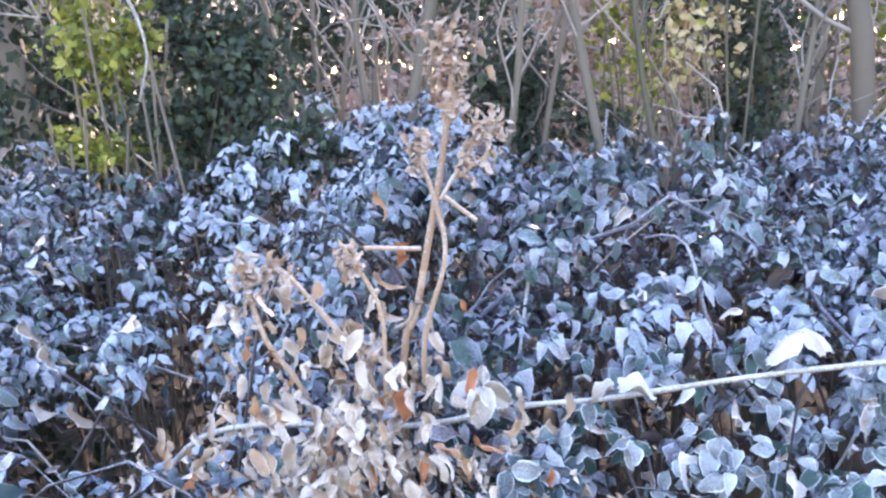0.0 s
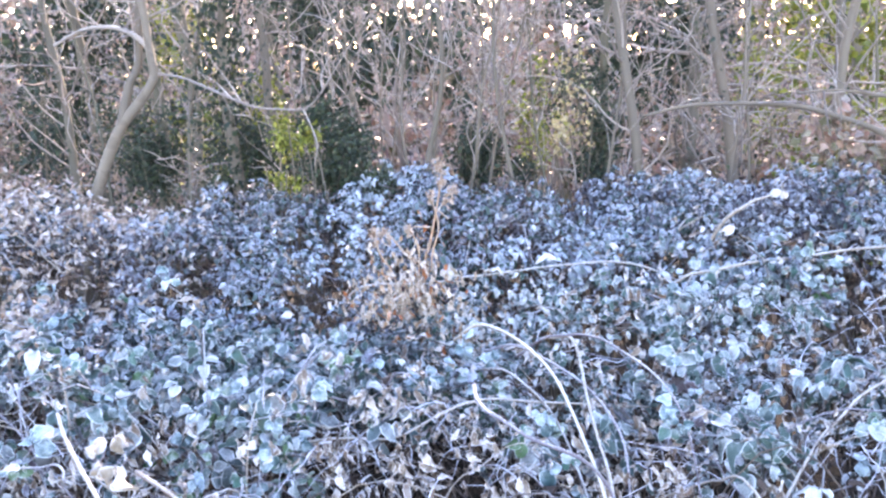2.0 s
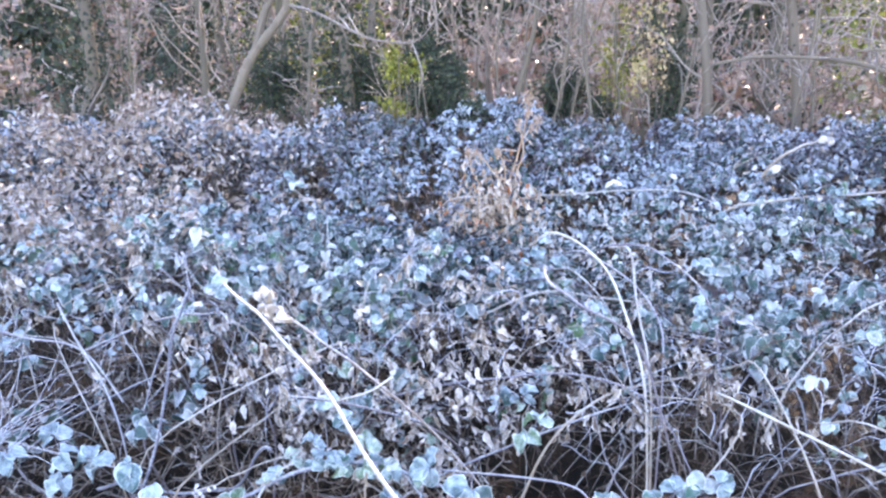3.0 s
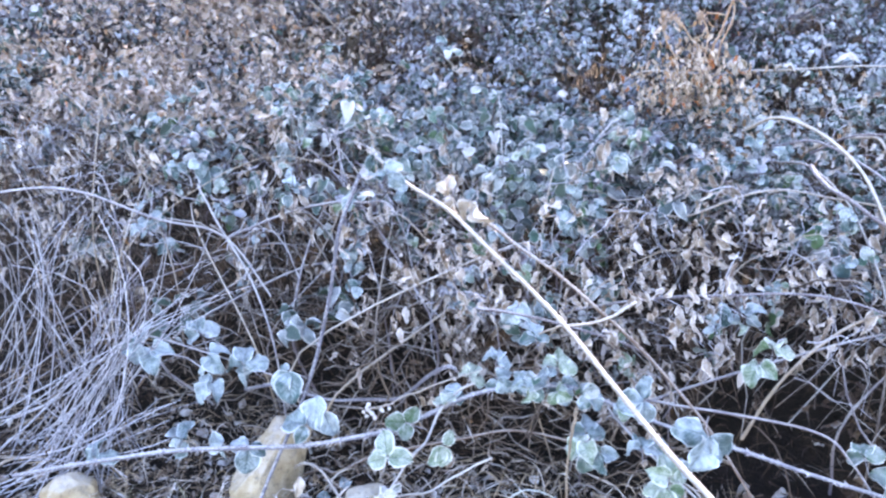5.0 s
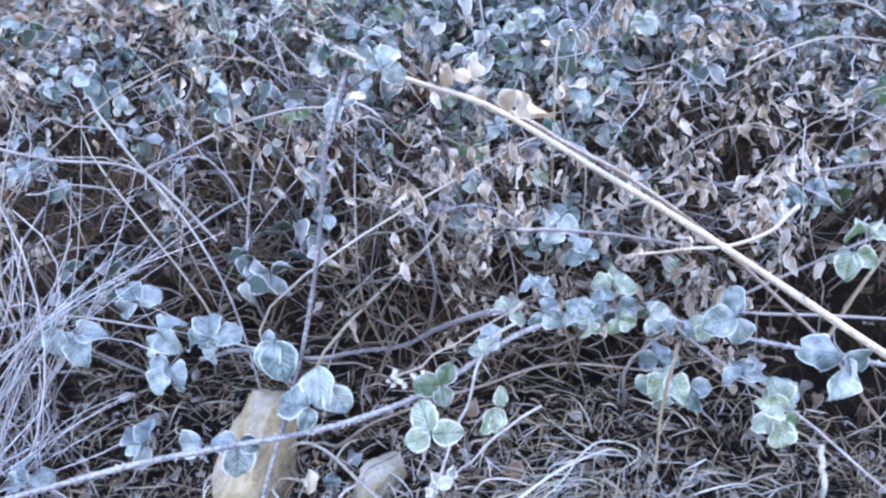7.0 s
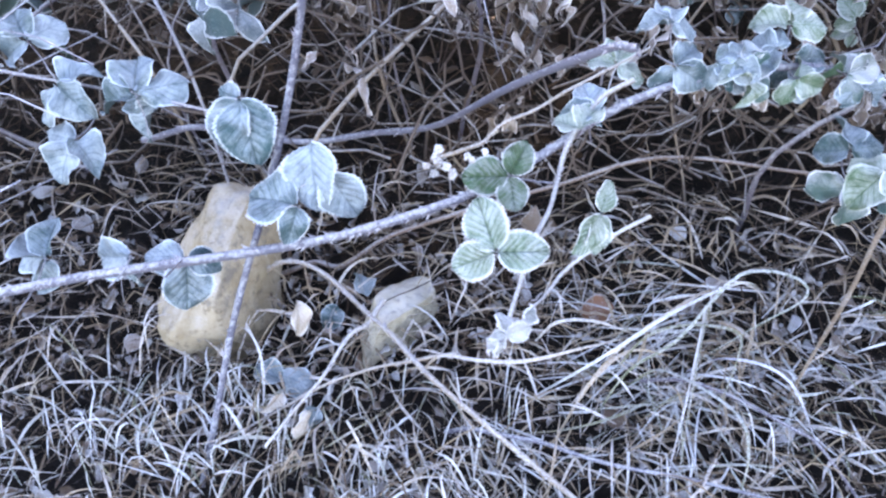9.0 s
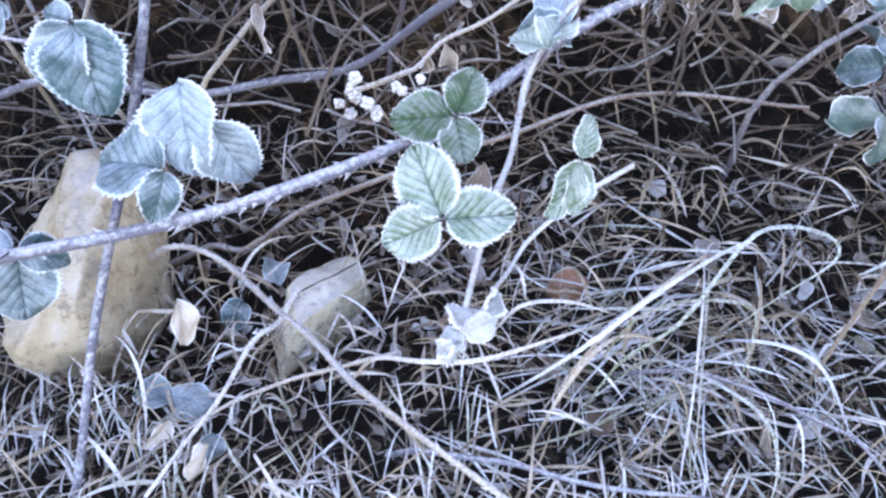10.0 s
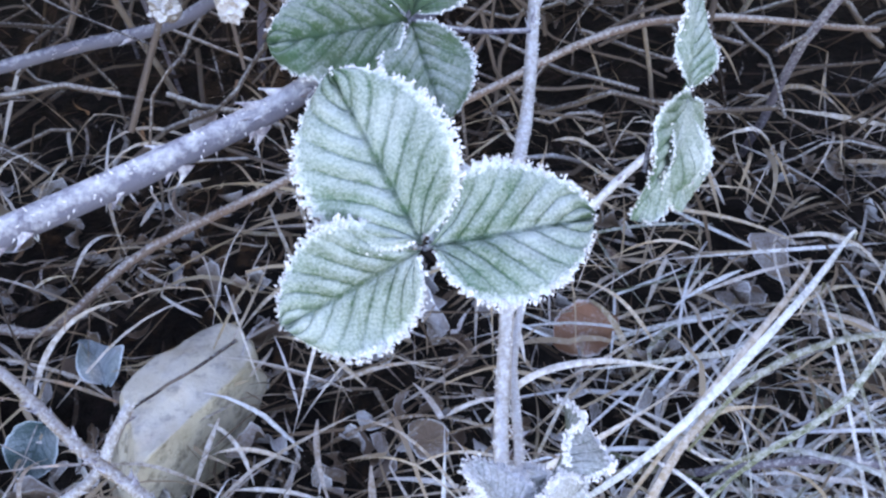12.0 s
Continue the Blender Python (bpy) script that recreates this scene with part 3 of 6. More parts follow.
    gx = gx[wobble(gx * 3.1, gx * 0 + 2.0, 5) + R.uniform(-0.5, 0.5, g) > 0.0]
    g = len(gx)
    gy = 2.38 + np.abs(R.normal(0, 0.34, g))
    gz = np.maximum(canopy(gx, gy + 0.12), 0.2) * np.where(gx > 0.05, R.uniform(0.45, 1.06, g), R.uniform(0.15, 1.06, g)) ** 0.5
    gx[:50], gy[:50], gz[:50] = R.uniform(-0.75, 0.35, 50), R.uniform(2.16, 2.4, 50), R.uniform(0.28, 0.75, 50)
    n = g * 5
    x, y, z = (np.repeat(c, 5) + R.normal(0, 0.022, n) for c in (gx, gy, gz))
    d = unit(np.stack([R.normal(0, 0.4, n), R.normal(0, 0.4, n), -np.ones(n)], -1))
    nn = unit(R.normal(0, 1, (n, 3)) + np.array([0, -0.8, 0.2]))
    v, q, uv = spread(DROOPY + WITHER[:1], axes_for(d, nn), np.stack([x, y, z], -1), R.uniform(0.024, 0.056, n))
    ob = quads_object("withered_leaves", v, q, M_DEAD, uv=uv)
    tagged(ob, "withered pale brown leaves hanging on the bramble stems", "dead leaves", kind="stuff")

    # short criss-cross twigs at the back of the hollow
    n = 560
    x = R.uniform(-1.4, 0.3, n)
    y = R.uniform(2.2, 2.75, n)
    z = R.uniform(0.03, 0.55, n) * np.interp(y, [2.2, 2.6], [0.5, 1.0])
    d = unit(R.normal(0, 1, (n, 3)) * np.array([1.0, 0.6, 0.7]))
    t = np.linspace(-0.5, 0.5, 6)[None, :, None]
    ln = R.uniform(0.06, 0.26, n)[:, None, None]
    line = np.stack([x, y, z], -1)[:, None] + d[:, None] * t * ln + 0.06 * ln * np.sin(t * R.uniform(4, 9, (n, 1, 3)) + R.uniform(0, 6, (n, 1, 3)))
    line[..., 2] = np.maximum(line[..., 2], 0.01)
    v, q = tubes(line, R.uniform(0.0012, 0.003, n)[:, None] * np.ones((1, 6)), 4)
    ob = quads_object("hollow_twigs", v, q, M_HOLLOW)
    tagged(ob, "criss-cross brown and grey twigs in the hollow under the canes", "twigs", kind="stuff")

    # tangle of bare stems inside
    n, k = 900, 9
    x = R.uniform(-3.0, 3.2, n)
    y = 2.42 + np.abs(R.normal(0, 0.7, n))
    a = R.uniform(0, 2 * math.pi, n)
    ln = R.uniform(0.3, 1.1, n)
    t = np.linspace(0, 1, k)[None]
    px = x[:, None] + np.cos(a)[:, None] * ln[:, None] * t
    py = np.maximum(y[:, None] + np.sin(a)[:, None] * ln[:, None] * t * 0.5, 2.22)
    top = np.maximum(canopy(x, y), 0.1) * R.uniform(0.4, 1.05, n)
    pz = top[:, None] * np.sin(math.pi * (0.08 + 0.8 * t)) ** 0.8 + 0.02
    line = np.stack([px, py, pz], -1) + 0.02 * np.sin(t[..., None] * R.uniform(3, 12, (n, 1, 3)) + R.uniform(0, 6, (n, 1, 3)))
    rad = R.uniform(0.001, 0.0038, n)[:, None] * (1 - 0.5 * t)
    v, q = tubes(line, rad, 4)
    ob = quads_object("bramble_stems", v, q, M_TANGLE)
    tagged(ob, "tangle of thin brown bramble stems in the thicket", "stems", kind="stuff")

    # frosted arching runners over the top
    n, k = 300, 14
    x = R.uniform(-2.8, 3.0, n)
    y = 2.5 + 2.0 * R.uniform(0, 1, n) ** 1.3
    a = R.normal(0, 0.9, n) + math.pi * R.randint(0, 2, n)
    ln = R.uniform(0.25, 0.8, n)
    t = np.linspace(0, 1, k)[None]
    px = x[:, None] + np.cos(a)[:, None] * ln[:, None] * (t - 0.5)
    py = y[:, None] + np.sin(a)[:, None] * ln[:, None] * (t - 0.5) * 0.7
    lift = np.where(R.uniform(0, 1, (n, 1)) < 0.3, 0.22 * t, 0.15 * np.sin(math.pi * t))
    pz = np.maximum(canopy(px, py), 0.1) - 0.12 + lift * R.uniform(0.3, 1.1, (n, 1)) * np.interp(y, [2.7, 3.1], [1.0, 0.45])[:, None]
    line = np.stack([px, py, pz], -1) + 0.012 * np.sin(t[..., None] * R.uniform(5, 14, (n, 1, 3)) + R.uniform(0, 6, (n, 1, 3)))
    rad = R.uniform(0.0015, 0.0042, n)[:, None] * (1 - 0.5 * t)
    for i in range(n):
        v, q = tubes(line[i:i + 1], rad[i:i + 1], 6, 0.08)
        ob = quads_object("bramble_runner", v, q, M_PALE if i % 3 == 0 else M_CANE)
        tagged(ob, "thin frosted bramble runner arching over the thicket", "bramble runner", "bramble runners")

    # fine rimed twigs among the leaves of the front edge
    n, k = 900, 7
    x = R.uniform(-2.3, 2.3, n)
    y = 2.35 + 0.95 * R.uniform(0, 1, n) ** 1.2
    a = R.uniform(0, 2 * math.pi, n)
    ln = R.uniform(0.06, 0.26, n)
    t = np.linspace(0, 1, k)[None]
    px = x[:, None] + np.cos(a)[:, None] * ln[:, None] * t
    py = np.maximum(y[:, None] + np.sin(a)[:, None] * ln[:, None] * t, 2.3)
    pz = (np.maximum(canopy(x, y + 0.1), 0.15) * R.uniform(0.55, 1.0, n) ** 0.5)[:, None] + ln[:, None] * (R.uniform(-0.3, 0.9, (n, 1)) * t - R.uniform(0.2, 0.9, (n, 1)) * t ** 2)
    line = np.stack([px, py, pz], -1) + 0.008 * np.sin(t[..., None] * R.uniform(4, 12, (n, 1, 3)) + R.uniform(0, 6, (n, 1, 3)))
    v, q = tubes(line, R.uniform(0.0007, 0.002, n)[:, None] * (1 - 0.5 * t), 4)
    ob = quads_object("rimed_twigs", v, q, M_WHITEREED)
    tagged(ob, "fine white-rimed twigs among the bramble leaves", "twigs", kind="stuff")

    # standing canes in the open face
    for i in range(42):
        x = R.uniform(-1.9, 1.9)
        y = R.uniform(2.2, 2.6)
        if 0.05 < x < 1.1 and i % 3:
            continue
        h = float(canopy(x, y + 0.25)) * R.uniform(0.7, 1.15)
        e = np.array([x + R.normal(0, 0.35), y + R.uniform(0.0, 0.4), h])
        line = curve_through([(x, y, -0.02), (x + R.normal(0, 0.05), y - R.uniform(0, 0.08), h * 0.5), tuple(e), tuple(e + np.array([R.normal(0, 0.2), 0.1, R.uniform(-0.15, 0.0)]))], 16)
        v, q = tubes(line[None], (R.uniform(0.0022, 0.0052) * (1 - 0.5 * np.linspace(0, 1, 16)))[None], 6, 0.06)
        ob = quads_object("bramble_cane", v, q, M_PALE if i % 2 else M_CANE)
        tagged(ob, "bare frosted bramble cane standing in the thicket", "bramble cane", "standing canes")

    # leafy shoots at the edge of the thicket
    variants = []
    for j in range(8):
        mat = (M_TEAL, M_BLUE, M_HERO, M_BLUE, M_LEAF, M_TEAL, M_BLUE, M_GREEN)[j]
        T, P, S = trifoliate(np.zeros((1, 3)), np.array([[0, 0, 1.0]]), np.array([[1.0, 0, 0]]), np.array([1.0]))
        v, q, uv = spread(BLADE_MASS, T, P, S)
        ob = quads_object("leaf", v, q, mat, uv=uv)
        variants.append(ob.data)
        bpy.data.objects.remove(ob)
    for i in range(170):
        x = R.uniform(-1.8, 1.8)
        if x > 0.15 and R.uniform() < 0.45:
            continue
        y = R.uniform(2.42, 3.0 if abs(x - 0.2) < 0.5 else 3.5)
        top = np.array([x, y, float(canopy(x, y)) + R.uniform(-0.06, 0.11)])
        foot = top + np.array([R.normal(0, 0.1), R.uniform(0.0, 0.15), -R.uniform(0.15, 0.35)])
        line = curve_through([foot, (foot + top) / 2 + R.normal(0, 0.02, 3), top], 10)
        root = new("bramble_shoot")
        v, q = tubes(line[None], np.linspace(0.003, 0.0012, 10)[None], 6)
        quads_object("stem", v, q, M_CANE, root)
        for k in range(6):
            p = line[R.randint(4, 10)] + R.normal(0, 0.035, 3)
            nrm = unit(np.array([R.normal(0, 0.4), -0.5 + R.normal(0, 0.3), 0.8]))
            ob = new("leaf", variants[R.randint(0, 8)])
            size = R.uniform(0.027, 0.05)
            ob.matrix_basis = Matrix.Translation(p) @ Matrix(axes_for(unit(R.normal(0, 1, 3) + np.array([0, -0.5, -0.4]))[None], nrm[None])[0].tolist()).to_4x4() @ Matrix.Diagonal((size, size, size, 1))
            ob.parent = root
        tagged(root, "frosted bramble shoot with blue-green trifoliate leaves", "bramble shoot", "bramble shoots")


R.seed(21)
build_thicket()


def build_outer_thicket():
    """The thicket and the verge run on to both sides and behind the path."""
    n = 26000
    x = R.uniform(2.6, 8.0, n) * R.choice([-1, 1], n)
    y = 2.4 + 2.9 * R.uniform(0, 1, n) ** 0.9
    keep = y > 2.5 + 0.3 * wobble(x * 0.9, x * 0 + 1.0, 21)
    x, y = x[keep], y[keep]
    n = len(x)
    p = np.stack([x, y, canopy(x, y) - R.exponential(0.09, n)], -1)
    v, q, uv = spread(BLADES_TINY, axes_for(unit(R.normal(0, 1, (n, 3)) * np.array([1, 1, 0.4])), unit(R.normal(0, 0.75, (n, 3)) + np.array([0, -0.1, 0.8]))), p, R.uniform(0.03, 0.06, n))
    ob = quads_object("bramble_leaves", v, q, M_LEAF, uv=uv)
    tagged(ob, "frosted bramble leaves of the thicket along the verge", "bramble leaves", kind="stuff")
    n = 14000
    x, y = R.normal(-0.2, 3.4, n), 0.9 + R.normal(0, 1.5, n)
    keep = (y < 2.6) & ~((np.abs(x + 0.3) < 1.5 + 0.2 * R.normal(0, 1, n)) & (y > 1.0))
    x, y = x[keep], y[keep]
    n = len(x)
    v, q = strands(np.stack([x, y, R.uniform(-0.02, 0.03, n)], -1), R.uniform(0, 2 * math.pi, n), R.normal(0, 0.6, n), R.uniform(-0.05, 0.5, n), R.uniform(0.08, 0.28, n), R.uniform(0.004, 0.012, n), 4)
    ob = quads_object("verge_grass", v, q, M_GRASS)
    tagged(ob, "frosty dead grass of the verge beside the path", "grass", kind="stuff")


R.seed(22)
build_outer_thicket()


# ---- the grass verge ----
def build_grass():
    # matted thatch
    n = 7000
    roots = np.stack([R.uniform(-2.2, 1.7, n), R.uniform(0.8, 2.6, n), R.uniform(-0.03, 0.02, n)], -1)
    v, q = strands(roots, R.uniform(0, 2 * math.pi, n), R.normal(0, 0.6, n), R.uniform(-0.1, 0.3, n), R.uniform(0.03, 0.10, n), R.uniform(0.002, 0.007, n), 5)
    ob = quads_object("rotten_grass", v, q, M_GAPDARK)
    tagged(ob, "grass and stalks on the soil, darkened for the shade in the gaps", "grass", kind="stuff")
    n = 12000
    roots = np.stack([R.uniform(-2.0, 1.4, n), R.uniform(0.95, 2.35, n), R.uniform(-0.015, 0.06, n)], -1)
    thin = np.interp(roots[:, 1], [2.05, 2.25, 2.35], [1.0, 0.5, 0.15]) * np.interp(roots[:, 0], [-0.6, -0.3], [0.6, 0.9])
    roots = roots[R.uniform(0, 1, n) < thin * np.clip(0.75 + 0.9 * wobble(roots[:, 0] * 7, roots[:, 1] * 7, 31), 0.15, 1)]
    n = len(roots)
    v, q = strands(roots, R.uniform(0, 2 * math.pi, n), R.normal(0, 0.5, n), R.uniform(-0.15, 0.45, n), R.uniform(0.03, 0.13, n), R.uniform(0.0014, 0.0048, n), 6)
    ob = quads_object("dead_grass", v, q, M_GRASS)
    tagged(ob, "matted brown dead grass with frost", "grass", kind="stuff")
    n = 2200
    roots = np.stack([R.uniform(-1.5, 1.2, n), R.uniform(1.2, 2.28, n), R.uniform(0.02, 0.06, n)], -1)
    v, q = strands(roots, R.uniform(0, 2 * math.pi, n), R.normal(0, 0.4, n), R.uniform(0.0, 0.5, n), R.uniform(0.04, 0.15, n), R.uniform(0.0014, 0.0044, n))
    ob = quads_object("rimed_straw", v, q, M_STRAW)
    tagged(ob, "pale frosted straw lying on the dead grass", "grass", kind="stuff")

    n = 420                                               # flat broad blades among them
    roots = np.stack([R.normal(-0.1, 0.45, n), R.uniform(1.6, 2.35, n), R.uniform(0.02, 0.06, n)], -1)
    v, q = strands(roots, R.uniform(0, 2 * math.pi, n), R.normal(0, 0.7, n), R.uniform(0.0, 0.35, n), R.uniform(0.05, 0.13, n), R.uniform(0.0032, 0.0064, n), 10)
    ob = quads_object("broad_straw", v, q, M_STRAW)
    tagged(ob, "broad tan grass blades with frosted edges", "grass", kind="stuff")
    n = 2600                                              # bits of dead leaf trodden into the thatch
    p = np.stack([R.uniform(-1.6, 1.2, n), R.uniform(1.3, 2.25, n), R.uniform(0.0, 0.04, n)], -1)
    v, q, uv = spread(CURLED, axes_for(unit(R.normal(0, 1, (n, 3)) * np.array([1, 1, 0.3])), unit(R.normal(0, 0.6, (n, 3)) + np.array([0, 0, 1]))), p, R.uniform(0.012, 0.032, n))
    ob = quads_object("leaf_crumbs", v, q, M_UNDERLEAF, uv=uv)
    tagged(ob, "crumbled brown leaves between the grass", "leaf litter", kind="stuff")

    # tufts of broad frosted blades: root, count, main heading, fan, rise, length
    tufts = [(-0.09, 1.99, 90, 3.6, 0.6, 0.3, 0.26), (-0.05, 1.95, 70, 5.0, 0.8, 0.5, 0.2), (0.05, 2.0, 40, 0.3, 1.0, 0.6, 0.2),
             (-0.74, 1.76, 70, 1.6, 1.2, 0.9, 0.14), (-0.82, 1.70, 70, 2.4, 1.3, 0.9, 0.15), (-0.45, 1.70, 50, 5.6, 1.2, 0.5, 0.16),
             (-0.2, 1.70, 30, 4.6, 1.2, 0.4, 0.18), (0.2, 1.75, 36, 5.2, 1.4, 0.5, 0.2), (0.45, 1.9, 60, 4.6, 1.4, 0.6, 0.2),
             (-1.1, 1.7, 50, 4.0, 1.6, 0.7, 0.18)]
    rs, hs, us, ls = [], [], [], []
    for x, y, n, h, fan, rise, ln in tufts:
        rs.append(np.stack([x + R.normal(0, 0.085, n), y + R.normal(0, 0.07, n), R.uniform(0.01, 0.06, n)], -1))
        hs.append(h + R.normal(0, 0.6 * fan, n))
        us.append(rise * R.uniform(0.05, 0.5, n))
        ls.append(ln * R.uniform(0.25, 0.95, n))
    n = sum(len(r) for r in rs)
    v, q = strands(np.concatenate(rs), np.concatenate(hs), R.normal(0, 0.45, n), np.concatenate(us), np.concatenate(ls), R.uniform(0.0016, 0.0056, n), 12)
    ob = quads_object("frosted_grass", v, q, M_RIME)
    tagged(ob, "pale green frosted grass tufts bent over the verge", "grass", kind="stuff")

    n = 420                                               # short stiff stubs, white with rime
    roots = np.stack([R.normal(-0.45, 0.32, n), R.normal(1.66, 0.09, n), R.uniform(0.0, 0.04, n)], -1)
    v, q = strands(roots, R.normal(1.9, 0.7, n), R.normal(0, 0.25, n), R.uniform(0.2, 1.0, n), R.uniform(0.03, 0.09, n), R.uniform(0.002, 0.0045, n), 6)
    ob = quads_object("grass_stubs", v, q, M_RIME)
    tagged(ob, "short stiff grass stubs white with rime", "grass", kind="stuff")

    # the broad blades of the largest tuft, bent over one another
    root = new("grass_tuft")
    for pts, w, mat in (([(-0.25, 1.84, 0.02), (-0.213, 1.852, 0.14), (-0.159, 1.866, 0.2), (-0.099, 1.932, 0.25), (-0.053, 1.955, 0.25), (-0.006, 1.956, 0.235), (-0.003, 1.939, 0.22), (-0.054, 1.908, 0.2), (-0.12, 1.874, 0.16)], 0.0046, M_RIME),
                        ([(-0.50, 1.87, 0.05), (-0.466, 1.861, 0.11), (-0.412, 1.854, 0.12), (-0.349, 1.862, 0.12), (-0.268, 1.898, 0.12), (-0.204, 1.941, 0.1)], 0.006, M_STRAW), ([(-0.34, 1.945, 0.06), (-0.31, 1.953, 0.1), (-0.257, 1.962, 0.1), (-0.193, 1.961, 0.08)], 0.005, M_STRAW),
                        ([(-0.11, 1.99, 0.1), (-0.107, 1.981, 0.13), (-0.132, 1.845, 0.12), (-0.158, 1.724, 0.09)], 0.0038, M_RIME), ([(-0.095, 1.99, 0.1), (-0.104, 1.981, 0.14), (-0.129, 1.845, 0.14), (-0.145, 1.725, 0.1)], 0.0036, M_RIME),
                        ([(-0.22, 1.89, 0.1), (-0.191, 1.905, 0.15), (-0.141, 1.917, 0.17), (-0.075, 1.923, 0.16), (-0.07, 1.896, 0.14), (-0.096, 1.822, 0.08)], 0.0042, M_RIME), ([(-0.2, 1.89, 0.06), (-0.162, 1.875, 0.12), (-0.078, 1.817, 0.13), (-0.059, 1.768, 0.11), (-0.063, 1.732, 0.05)], 0.005, M_RIME),
                        ([(-0.33, 1.87, 0.03), (-0.25, 1.88, 0.12), (-0.15, 1.95, 0.16), (-0.05, 2.05, 0.12), (0.0, 2.1, 0.05)], 0.005, M_RIME), ([(-0.28, 1.86, 0.03), (-0.22, 1.9, 0.13), (-0.12, 1.99, 0.15), (-0.08, 2.06, 0.08)], 0.0045, M_STRAW),
                        ([(-0.3, 1.80, 0.02), (-0.26, 1.85, 0.1), (-0.21, 1.9, 0.12), (-0.14, 1.93, 0.08)], 0.0055, M_STRAW), ([(-0.12, 1.93, 0.05), (-0.08, 1.9, 0.13), (-0.01, 1.87, 0.14), (0.05, 1.83, 0.05)], 0.005, M_WHITEREED)):
        line = curve_through(pts, 26)
        side = unit(np.cross(np.gradient(line, axis=0), np.array([0.2, -0.5, 0.8]) + 0.35 * np.sin(np.linspace(0, 5, 26))[:, None]))
        half = (w / 2 * np.sin(np.linspace(0.5, math.pi - 0.12, 26)))[:, None]
        dip = unit(np.cross(side, np.gradient(line, axis=0))) * half * 0.5
        v = np.stack([line - side * half, line + dip, line + side * half], 1).reshape(-1, 3)
        idx = np.arange(78).reshape(26, 3)
        q = np.stack([idx[:-1, :-1], idx[:-1, 1:], idx[1:, 1:], idx[1:, :-1]], -1).reshape(-1, 4)
        quads_object("blade", v, q, mat, root)
    tagged(root, "tuft of broad frosted grass blades bent over the verge", "grass tuft")

    # shock of stiff white stems: splayed feet, one waist, splayed tips
    for n, foot, waist, tip in ((50, (-1.62, 1.93, -0.02), (-1.27, 1.98, 0.44), (-1.05, 2.05, 0.76)), (32, (-1.55, 1.75, -0.02), (-1.33, 1.85, 0.16), (-1.2, 1.9, 0.34)), (26, (-1.95, 2.1, -0.02), (-1.75, 2.15, 0.4), (-1.6, 2.2, 0.75))):
        f = np.array(foot) + R.normal(0, 1, (n, 3)) * np.array([0.17, 0.1, 0.02])
        w = np.array(waist) + R.normal(0, 1, (n, 3)) * np.array([0.035, 0.03, 0.035])
        e = np.array(tip) + R.normal(0, 1, (n, 3)) * np.array([0.2, 0.12, 0.12])
        s = np.linspace(0, 1, 9)[None, :, None]
        line = f[:, None] * (1 - s) ** 2 + (2 * w - 0.5 * f - 0.5 * e)[:, None] * 2 * s * (1 - s) + e[:, None] * s ** 2
        line = line[:, :, :] + 0.006 * np.sin(s * R.uniform(3, 9, (n, 1, 3)) + R.uniform(0, 6, (n, 1, 3)))
        cut = R.uniform(0.55, 1.0, (n, 1, 1))
        line = line[:, :1] + (line - line[:, :1]) * cut
        v, q = tubes(line, R.uniform(0.0014, 0.003, n)[:, None] * (1 - 0.5 * s[0, :, 0][None]), 4)
        ob = quads_object("frosted_reed_grass", v, q, M_WHITEREED)
        tagged(ob, "shock of long stiff white-frosted grass stems", "grass", kind="stuff")

    # fallen leaves
    n = 240
    p = np.stack([R.uniform(-1.8, 1.4, n), R.uniform(1.2, 2.8, n), R.uniform(0.01, 0.05, n)], -1)
    v, q, uv = spread(CURLED + BLADES, axes_for(unit(R.normal(0, 1, (n, 3)) * np.array([1, 1, 0.25])), unit(R.normal(0, 0.45, (n, 3)) + np.array([0, 0, 1]))), p, R.uniform(0.02, 0.05, n))
    ob = quads_object("fallen_leaves", v, q, M_UNDERLEAF, uv=uv)
    tagged(ob, "fallen brown leaves lying in the grass", "leaf litter", kind="stuff")


R.seed(23)
build_grass()


